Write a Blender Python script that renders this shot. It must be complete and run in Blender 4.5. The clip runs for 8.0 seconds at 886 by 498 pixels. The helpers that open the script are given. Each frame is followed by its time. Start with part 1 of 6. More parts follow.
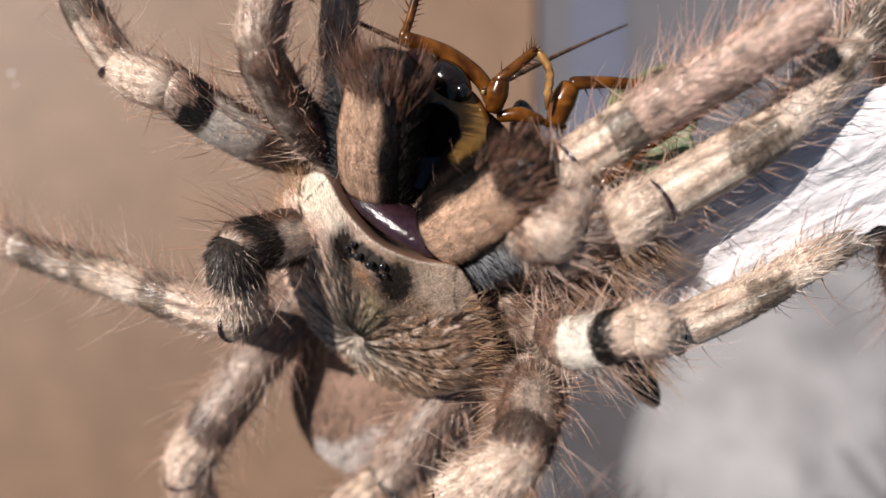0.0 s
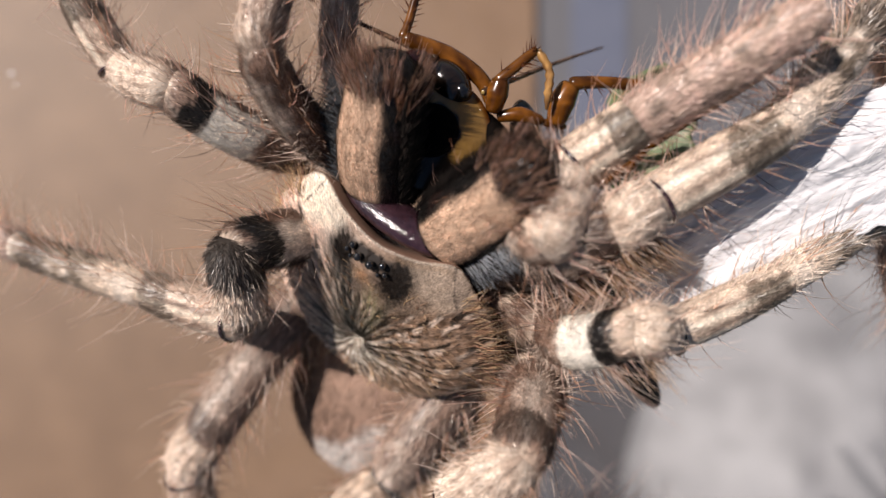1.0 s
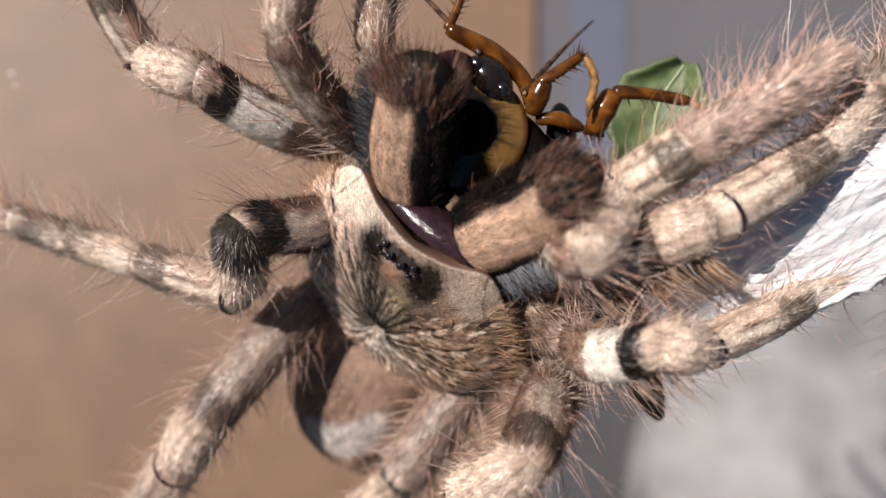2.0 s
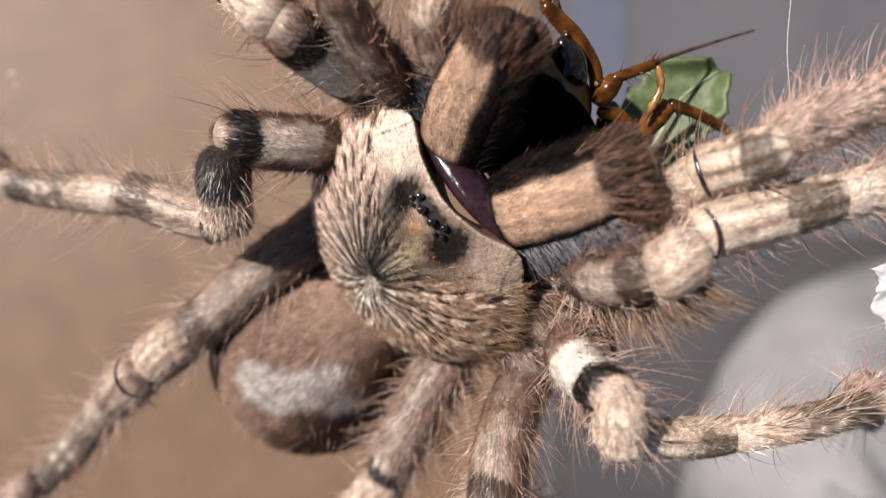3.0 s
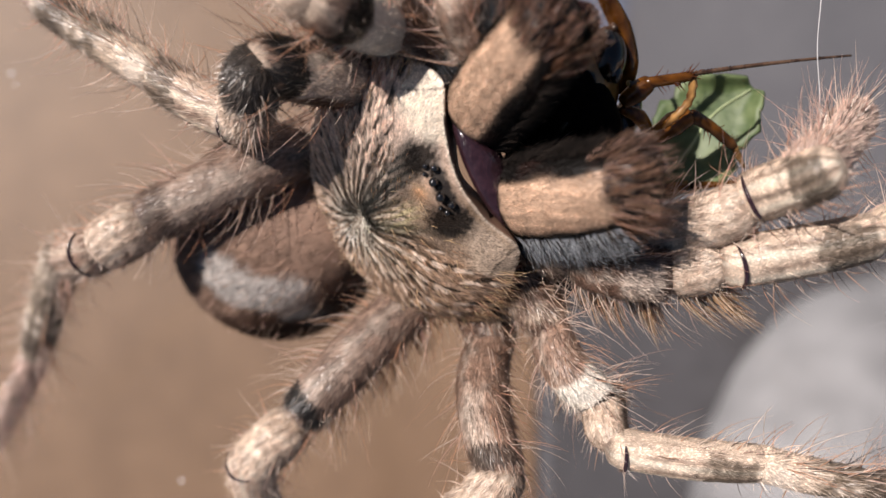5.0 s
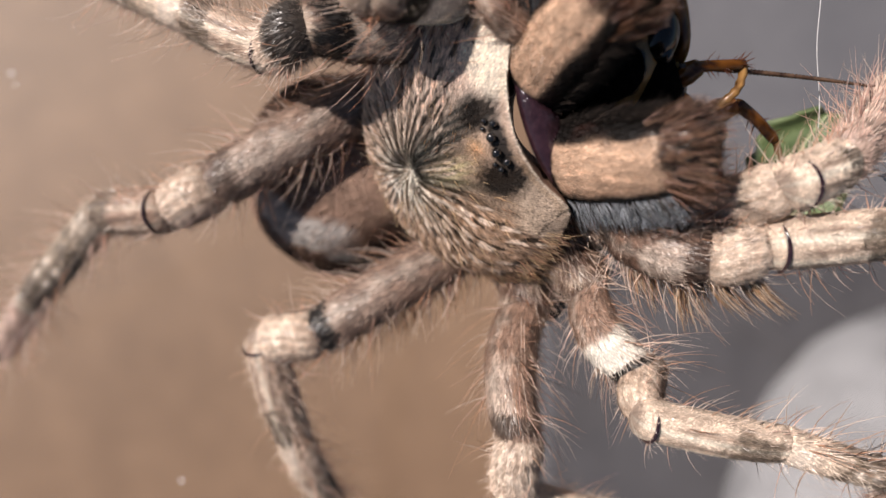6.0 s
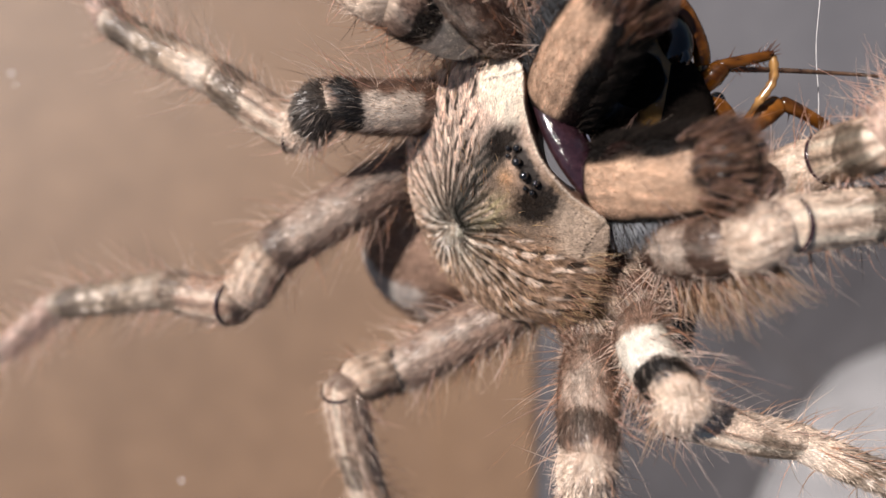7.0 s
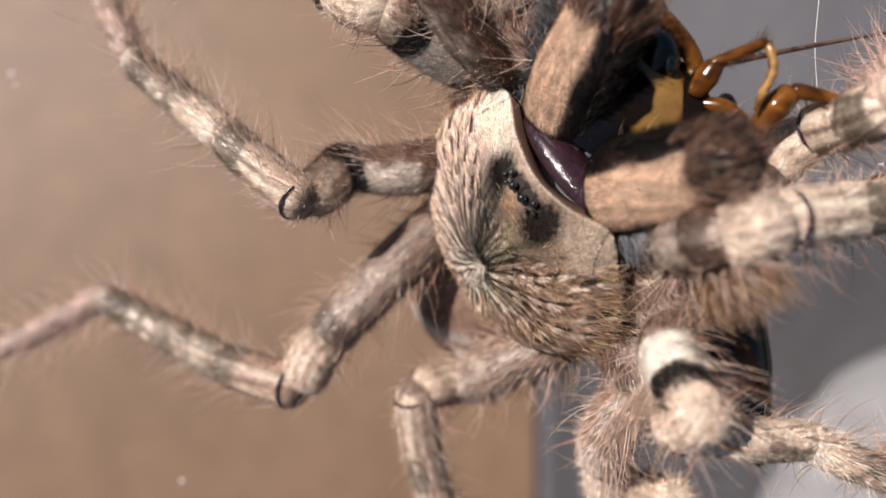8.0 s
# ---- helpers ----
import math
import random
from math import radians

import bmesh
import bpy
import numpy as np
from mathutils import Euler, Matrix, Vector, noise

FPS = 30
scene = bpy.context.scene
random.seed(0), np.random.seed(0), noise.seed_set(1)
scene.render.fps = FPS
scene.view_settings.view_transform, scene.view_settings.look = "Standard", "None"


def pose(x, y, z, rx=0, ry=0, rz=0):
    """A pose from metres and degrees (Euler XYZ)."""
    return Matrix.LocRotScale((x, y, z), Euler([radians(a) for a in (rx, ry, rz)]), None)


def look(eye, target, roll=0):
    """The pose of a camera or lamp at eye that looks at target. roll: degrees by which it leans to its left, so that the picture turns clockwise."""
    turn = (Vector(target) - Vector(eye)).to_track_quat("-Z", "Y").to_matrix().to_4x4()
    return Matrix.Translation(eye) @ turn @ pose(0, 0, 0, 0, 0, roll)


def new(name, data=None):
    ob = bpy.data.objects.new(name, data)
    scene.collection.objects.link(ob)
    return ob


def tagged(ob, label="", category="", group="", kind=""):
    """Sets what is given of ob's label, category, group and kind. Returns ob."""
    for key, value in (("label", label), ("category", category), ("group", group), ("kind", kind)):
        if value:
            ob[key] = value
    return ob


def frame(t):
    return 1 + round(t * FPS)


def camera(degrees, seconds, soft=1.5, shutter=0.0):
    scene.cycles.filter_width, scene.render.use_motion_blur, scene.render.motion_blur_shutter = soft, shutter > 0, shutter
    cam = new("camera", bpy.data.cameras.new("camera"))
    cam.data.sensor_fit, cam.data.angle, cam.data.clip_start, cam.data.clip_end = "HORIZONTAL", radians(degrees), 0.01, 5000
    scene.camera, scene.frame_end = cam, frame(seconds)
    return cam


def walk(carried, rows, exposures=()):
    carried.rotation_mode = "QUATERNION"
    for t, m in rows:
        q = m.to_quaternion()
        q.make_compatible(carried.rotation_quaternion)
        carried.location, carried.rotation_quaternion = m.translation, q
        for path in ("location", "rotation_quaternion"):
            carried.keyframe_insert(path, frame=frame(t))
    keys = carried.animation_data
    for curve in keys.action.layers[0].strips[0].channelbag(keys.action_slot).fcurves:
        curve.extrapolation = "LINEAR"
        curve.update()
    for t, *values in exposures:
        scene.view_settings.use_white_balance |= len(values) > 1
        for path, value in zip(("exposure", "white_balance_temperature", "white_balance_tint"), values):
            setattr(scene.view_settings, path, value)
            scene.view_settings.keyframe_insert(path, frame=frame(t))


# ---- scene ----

# The camera stands still above the animal and looks straight down. Lengths below are in millimetres (MM).
MM = 0.001
CAM_Z = 0.80
cam = camera(66.0, 8.0, soft=1.5)
cam.data.dof.use_dof = True
cam.data.dof.focus_distance = 0.0575
cam.data.dof.aperture_fstop = 16.0
walk(cam, [(0.0, pose(0, 0, CAM_Z)), (8.0, pose(0, 0, CAM_Z))])

# ---- world, sun, exposure ----
SUN_DIR = Vector((-0.58, 0.33, 0.76)).normalized()
world = bpy.data.worlds.new("sky")
scene.world = world
world.use_nodes = True
sky = world.node_tree.nodes.new("ShaderNodeTexSky")
sky.sky_type = "NISHITA"
sky.sun_disc = False
sky.sun_elevation = math.asin(SUN_DIR.z)
sky.sun_rotation = math.atan2(SUN_DIR.x, SUN_DIR.y)
world.node_tree.links.new(sky.outputs[0], world.node_tree.nodes["Background"].inputs[0])
world.node_tree.nodes["Background"].inputs[1].default_value = 0.036
sun = new("sun", bpy.data.lights.new("sun", "SUN"))
sun.data.energy = 5.0
sun.data.angle = radians(0.6)
sun.data.color = (1.0, 0.895, 0.84)
sun.matrix_world = look(SUN_DIR, (0, 0, 0))
scene.view_settings.exposure = 0.42


# ---- materials ----
def base_material(name):
    m = bpy.data.materials.new(name)
    m.use_nodes = True
    return m, m.node_tree.nodes, m.node_tree.links, m.node_tree.nodes["Principled BSDF"]


def noisy(name, dark, light, scale, rough, bump=0.0, metal=0.0, fine=6.0, coat=0.0, spec=0.5):
    """A surface whose colour wanders between two tones at two scales, with fine relief."""
    m, nodes, links, bsdf = base_material(name)
    where = nodes.new("ShaderNodeTexCoord")
    big, small = nodes.new("ShaderNodeTexNoise"), nodes.new("ShaderNodeTexNoise")
    for n, s in ((big, scale), (small, scale * fine)):
        n.inputs["Scale"].default_value = s
        n.inputs["Detail"].default_value = 5
        links.new(where.outputs["Object"], n.inputs["Vector"])
    both = nodes.new("ShaderNodeMix")
    both.inputs[0].default_value = 0.45
    links.new(big.outputs[0], both.inputs[2])
    links.new(small.outputs[0], both.inputs[3])
    ramp = nodes.new("ShaderNodeValToRGB")
    ramp.color_ramp.elements[0].position, ramp.color_ramp.elements[1].position = 0.36, 0.64
    ramp.color_ramp.elements[0].color, ramp.color_ramp.elements[1].color = (*dark, 1), (*light, 1)
    links.new(both.outputs[0], ramp.inputs[0])
    links.new(ramp.outputs[0], bsdf.inputs["Base Color"])
    bsdf.inputs["Roughness"].default_value = rough
    bsdf.inputs["Metallic"].default_value = metal
    bsdf.inputs["Coat Weight"].default_value = coat
    bsdf.inputs["Coat Roughness"].default_value = 0.08
    bsdf.inputs["Specular IOR Level"].default_value = spec
    if bump:
        b = nodes.new("ShaderNodeBump")
        b.inputs["Strength"].default_value = bump
        b.inputs["Distance"].default_value = 0.0002
        links.new(small.outputs[0], b.inputs["Height"])
        links.new(b.outputs[0], bsdf.inputs["Normal"])
    return m


def coat_material(name, rough, spread, glow, spec=0.4):
    """Skin or hair whose markings are the mesh's own colours; each hair is a little lighter or darker. glow: light let through thin hair."""
    m, nodes, links, bsdf = base_material(name)
    tone = nodes.new("ShaderNodeVertexColor")
    tone.layer_name = "coat"
    geo = nodes.new("ShaderNodeNewGeometry")
    vary = nodes.new("ShaderNodeMapRange")
    vary.inputs["To Min"].default_value, vary.inputs["To Max"].default_value = 1 - spread, 1 + spread
    links.new(geo.outputs["Random Per Island"], vary.inputs["Value"])
    where = nodes.new("ShaderNodeTexCoord")
    grain = nodes.new("ShaderNodeTexNoise")
    grain.inputs["Scale"].default_value = 900
    grain.inputs["Detail"].default_value = 4
    links.new(where.outputs["Object"], grain.inputs["Vector"])
    gr = nodes.new("ShaderNodeMapRange")
    gr.inputs["From Min"].default_value, gr.inputs["From Max"].default_value = 0.3, 0.7
    gr.inputs["To Min"].default_value, gr.inputs["To Max"].default_value = 0.8, 1.2
    links.new(grain.outputs[0], gr.inputs["Value"])
    times = nodes.new("ShaderNodeMath")
    times.operation = "MULTIPLY"
    links.new(vary.outputs[0], times.inputs[0])
    links.new(gr.outputs[0], times.inputs[1])
    mul = nodes.new("ShaderNodeVectorMath")
    mul.operation = "SCALE"
    links.new(tone.outputs["Color"], mul.inputs[0])
    links.new(times.outputs[0], mul.inputs["Scale"])
    links.new(mul.outputs[0], bsdf.inputs["Base Color"])
    bsdf.inputs["Roughness"].default_value = rough
    bsdf.inputs["Specular IOR Level"].default_value = spec
    if glow:
        thin = nodes.new("ShaderNodeBsdfTranslucent")
        links.new(mul.outputs[0], thin.inputs["Color"])
        mix = nodes.new("ShaderNodeMixShader")
        mix.inputs[0].default_value = glow
        links.new(bsdf.outputs[0], mix.inputs[1])
        links.new(thin.outputs[0], mix.inputs[2])
        links.new(mix.outputs[0], nodes["Material Output"].inputs[0])
    return m


SKIN = coat_material("skin", 0.7, 0.0, 0.0, 0.25)
DULL_FUR = coat_material("dull_fur", 0.75, 0.3, 0.0, 0.15)
FUR = coat_material("fur", 0.36, 0.3, 0.0, 0.6)
BRISTLE = coat_material("bristle", 0.3, 0.25, 0.5, 0.7)
GLOSS = coat_material("amber_shell", 0.19, 0.0, 0.3, 0.7)
EYE = noisy("eye", (0.004, 0.004, 0.005), (0.01, 0.009, 0.009), 900, 0.14, spec=1.0)
MEMBRANE = noisy("membrane", (0.014, 0.006, 0.009), (0.04, 0.018, 0.024), 350, 0.16, 0.5, coat=0.7)
SHELL = noisy("black_shell", (0.006, 0.004, 0.003), (0.02, 0.012, 0.008), 400, 0.12, 0.1, coat=0.5)
# dull black that stands in for shade between the jaws and on the neck shield
SHADE_BLACK = noisy("dull_black_shade", (0.003, 0.0025, 0.002), (0.008, 0.006, 0.005), 500, 0.7, 0.3, spec=0.02)
FANG = noisy("fang", (0.008, 0.004, 0.004), (0.04, 0.01, 0.01), 300, 0.15)
BOARD = noisy("brown_board", (0.160, 0.096, 0.056), (0.218, 0.134, 0.080), 4, 0.6, 0.2)
GREY = noisy("grey_cloth", (0.100, 0.098, 0.108), (0.130, 0.127, 0.137), 6, 0.8, 0.3)
DARK_GREY = noisy("dark_grey_ground", (0.048, 0.045, 0.049), (0.075, 0.071, 0.076), 5, 0.8, 0.3)
BLUE = noisy("blue_cloth", (0.10, 0.11, 0.155), (0.125, 0.135, 0.18), 6, 0.8, 0.3)
TISSUE = noisy("white_tissue", (0.62, 0.62, 0.64), (0.78, 0.77, 0.78), 120, 0.75, 0.3, fine=9)
LEAF = noisy("leaf", (0.035, 0.065, 0.018), (0.13, 0.17, 0.075), 170, 0.55, 0.6, fine=4)
THREAD = noisy("silk", (0.42, 0.42, 0.43), (0.6, 0.6, 0.6), 500, 0.4)


def clear_sheet():
    m, nodes, links, bsdf = base_material("clear_plastic")
    see, gloss, mix = (nodes.new("ShaderNodeBsdfTransparent"), nodes.new("ShaderNodeBsdfGlossy"),
                    nodes.new("ShaderNodeMixShader"))
    see.inputs[0].default_value = (0.97, 0.975, 0.97, 1)
    gloss.inputs["Roughness"].default_value = 0.03
    mix.inputs[0].default_value = 0.014
    links.new(see.outputs[0], mix.inputs[1])
    links.new(gloss.outputs[0], mix.inputs[2])
    links.new(mix.outputs[0], nodes["Material Output"].inputs[0])
    return m


CLEAR = clear_sheet()


# ---- mesh helpers ----
def mesh_object(name, verts, faces, material, parent=None, coat=None, label="", smooth=True):
    """One mesh from places in millimetres; coat: a colour for each vertex."""
    me = bpy.data.meshes.new(name)
    me.from_pydata([tuple(v) for v in (np.asarray(verts) * MM).tolist()], [], [tuple(f) for f in faces])
    me.materials.append(material)
    if smooth:
        me.polygons.foreach_set("use_smooth", [True] * len(me.polygons))
    if coat is not None:
        att = me.color_attributes.new("coat", "FLOAT_COLOR", "POINT")
        c = np.ones((len(verts), 4), np.float32)
        c[:, :3] = coat
        att.data.foreach_set("color", c.ravel())
    ob = new(name, me)
    if parent:
        ob.parent = parent
    if label:
        ob["label"] = label
    return ob


def unit(v):
    v = np.asarray(v, float)
    return v / np.maximum(np.linalg.norm(v, axis=-1, keepdims=True), 1e-9)


def grid_faces(rows, cols, wrap=True, first=0):
    i, j = np.meshgrid(np.arange(rows - 1), np.arange(cols if wrap else cols - 1), indexing="ij")
    a = i * cols + j
    b = i * cols + (j + 1) % cols
    return (np.stack([a, b, b + cols, a + cols], -1).reshape(-1, 4) + first).tolist()


def tufts(roots, ways, sides, lengths, widths):
    """Short flat hairs, a tapered blade each. Returns places and faces."""
    n = len(roots)
    w = sides * widths[:, None]
    mid = roots + ways * lengths[:, None] * 0.55
    v = np.stack([roots - w, roots + w, mid + w * 0.7, roots + ways * lengths[:, None], mid - w * 0.7], 1).reshape(-1, 3)
    k = np.arange(n) * 5
    return v, np.stack([k, k + 1, k + 2, k + 3, k + 4], 1).tolist()


def whiskers(roots, ways, bends, lengths, width):
    """Long round hairs that curve: three-sided and tapered."""
    n, steps = len(roots), 5
    a = unit(np.cross(ways, [0.31, 0.52, 0.79]))
    b = np.cross(ways, a)
    rings = []
    for k in range(steps):
        s = k / (steps - 1)
        c = roots + ways * (lengths * s)[:, None] + bends * (lengths * s * s)[:, None]
        r = (width * (1 - 0.85 * s))[:, None]
        for q in range(3):
            t = 2.094 * q
            rings.append(c + (a * math.cos(t) + b * math.sin(t)) * r)
    v = np.stack(rings, 1).reshape(-1, 3)
    faces = []
    one = [(k * 3 + q, k * 3 + (q + 1) % 3, k * 3 + 3 + (q + 1) % 3, k * 3 + 3 + q) for k in range(steps - 1) for q in range(3)]
    base = (np.arange(n) * steps * 3)[:, None, None]
    faces = (base + np.array(one)[None]).reshape(-1, 4).tolist()
    return v, faces, steps * 3


CREAM, TAN, PALE = np.array((0.83, 0.665, 0.52)), np.array((0.35, 0.228, 0.168)), np.array((0.86, 0.75, 0.64))
GREYBROWN, BROWN, BLACK = np.array((0.27, 0.185, 0.143)), np.array((0.145, 0.083, 0.058)), np.array((0.010, 0.008, 0.007))
OLIVE, PINK, RUST = np.array((0.17, 0.128, 0.09)), np.array((0.61, 0.43, 0.36)), np.array((0.58, 0.36, 0.24))
DARK = np.array((0.046, 0.034, 0.028))


def soft(x, lo, hi):
    s = np.clip((x - lo) / (hi - lo), 0, 1)
    return s * s * (3 - 2 * s)


def blend(a, b, w):
    return a + (b - a) * np.asarray(w)[..., None]


def wander(u, th, f=1.0, seed=0.0):
    """A smooth random field over a limb, from -1 to 1."""
    return (np.sin(7.1 * f * u + 2 * th + seed) + np.sin(13.7 * f * u - 3 * th + 1.7 * seed) + np.sin(23.1 * f * u + 5 * th + 0.3 * seed)) / 3


# Markings along (u, 0 to 1) and round (th, 0 on the back) each kind of limb segment.
def coat_femur(u, th, seed, pale=0.35, base=GREYBROWN, band=1.0):
    n = wander(u, th, 2, seed)
    fine = wander(u, th, 9, seed + 2)
    c = blend(np.broadcast_to(base, (*u.shape, 3)), TAN, np.clip(0.4 + 0.5 * n, 0, 1) * 0.5)
    c = blend(c, PALE * 0.62, np.exp(-((th - 0.3 * n) / 0.22) ** 2) * 0.45)
    white = np.array((0.90, 0.84, 0.74)) if pale > 1 else PALE
    begin, end = (0.44, 0.76) if pale > 1 else (0.47, 0.82)
    where = soft(u + 0.04 * n + 0.02 * fine, begin, begin + 0.06) * (1 - soft(u + 0.02 * fine, end, end + 0.02))
    c = blend(c, white, where * np.clip(pale + 0.12 * n, 0, 1) * soft(np.cos(th + (0.35 if pale > 1.2 else 0.0)) + 0.15 * n, *((-0.35, 0.0) if pale > 0.8 else (0.6, 0.85))))
    c = blend(c, BLACK, soft(u + 0.02 * fine, end, end + 0.02) * (1 - soft(u + 0.04 * n + 0.03 * fine, end + 0.12, end + 0.15)) * soft(np.cos(th + (0.3 if pale > 1.2 else -0.5)) + 0.35 * n, *((0.0, 0.15) if pale > 1.2 else (-0.55, -0.35))) * band)
    if pale > 1.2:
        c = blend(c, CREAM, soft(u + 0.03 * fine, end + 0.13, end + 0.17) * np.clip(0.75 + 0.3 * n, 0, 1))
    c = blend(c, CREAM * 0.9, soft(u, 0.965, 0.985) * 0.6 * min(1.0, 0.3 + 0.7 * band))
    return c


def coat_cap(u, th, seed, pale=0.8):
    n, fine = wander(u, th, 1.5, seed), np.sin(15 * th + 2 * np.sin(4 * u + seed))
    c = blend(np.broadcast_to(TAN, (*u.shape, 3)), CREAM, np.clip(min(pale, 1) * 0.75 + 0.3 * n, 0, 1))
    c = blend(c, PALE, np.clip(0.5 * fine + 0.6 * n, 0, 1) * 0.6)
    c = blend(c, BROWN, np.clip(-0.6 * fine + 0.5 * wander(u, th, 3, seed + 3) - 0.2, 0, 1) * np.clip(1.3 - 0.75 * pale, 0.2, 0.8))
    return blend(c, BROWN, soft(np.abs(th), *((1.6, 2.2) if pale > 1 else (1.0, 1.6))) * 0.7)


def coat_dark_cap(u, th, seed, pale=0.8):
    """A cap whose near half is black, marking and painted shade together, with a pale end."""
    c = coat_cap(u, th, seed, pale)
    return blend(c, BLACK * 1.5, (1 - soft(u + 0.05 * wander(u, th, 2, seed), 0.42, 0.55)) * 0.95)


def coat_patella(u, th, seed, pale=0.7, base=TAN):
    n, fine = wander(u, th, 2, seed), wander(u, th, 7, seed + 1)
    c = blend(np.broadcast_to(base, (*u.shape, 3)), CREAM, np.clip(pale + 0.25 * n, 0, 1))
    for line in (-0.5, 0.42):
        c = blend(c, np.array((0.92, 0.83, 0.68)), np.exp(-((th - line) / 0.13) ** 2) * min(0.9, 0.25 + pale))
        c = blend(c, BROWN, np.exp(-((th - line * 1.6 - 0.05 * n) / 0.10) ** 2) * 0.75 * soft(u, 0.15, 0.3))
    c = blend(c, BROWN * 0.8, np.exp(-((th + 0.04 + 0.06 * fine) / 0.13) ** 2) * 0.75 * soft(u, 0.12, 0.3))
    blot = soft(u + 0.07 * n + 0.02 * fine, 0.56, 0.62) * (1 - soft(u + 0.03 * fine, 0.88, 0.92)) * soft(np.cos(th - 0.4) + 0.3 * n, -0.1, 0.15)
    c = blend(c, OLIVE * 0.55, blot * (0.8 + 0.15 * fine))
    c = blend(c, BROWN, soft(np.abs(th), 1.0, 1.35) * (1 - soft(np.abs(th), 1.5, 1.8)) * np.clip(0.5 + n, 0, 1) * 0.5)
    c = blend(c, np.array((0.05, 0.02, 0.025)), (1 - soft(u, 0.015, 0.05)) * 0.5)
    return c


def coat_tibia(u, th, seed, pale=0.5, base=OLIVE):
    n = wander(u, th, 3, seed)
    c = blend(np.broadcast_to(base, (*u.shape, 3)), CREAM, np.clip(pale * (1 - soft(u, 0.25, 0.45)) + 0.25 * n + 0.1, 0, 1))
    c = blend(c, PALE, np.exp(-((u - 0.12) / 0.09) ** 2) * min(0.7, 0.15 + pale) * soft(np.cos(th), 0.2, 0.8))
    for s in (0.5, 0.62):
        for a in (-0.5, 0.35):
            c = blend(c, PALE * 1.2, np.exp(-((u - s) / 0.03) ** 2 - ((th - a) / 0.22) ** 2))
    c = blend(c, PALE, soft(u, 0.86, 0.93) * min(0.7, 0.15 + pale))
    return blend(c, DARK, np.clip(soft(u + 0.1 * n, 0.62, 0.7) * (1 - soft(u, 0.82, 0.87)) * 0.6, 0, 1))


def coat_foot(u, th, seed, pale=0.3, base=GREYBROWN):
    n = wander(u, th, 2, seed)
    c = blend(np.broadcast_to(base, (*u.shape, 3)), PINK, np.clip(0.5 + 0.4 * n, 0, 1))
    return blend(c, DARK, np.clip(-n - 0.3, 0, 1))


# hip coat toned down to hold the shade that the forelegs cast on it
def coat_coxa(u, th, seed, pale=0.3, base=BROWN):
    n = wander(u, th, 2, seed)
    return blend(np.broadcast_to(base, (*u.shape, 3)), CREAM, np.clip(0.1 + 0.7 * n, 0, 1))


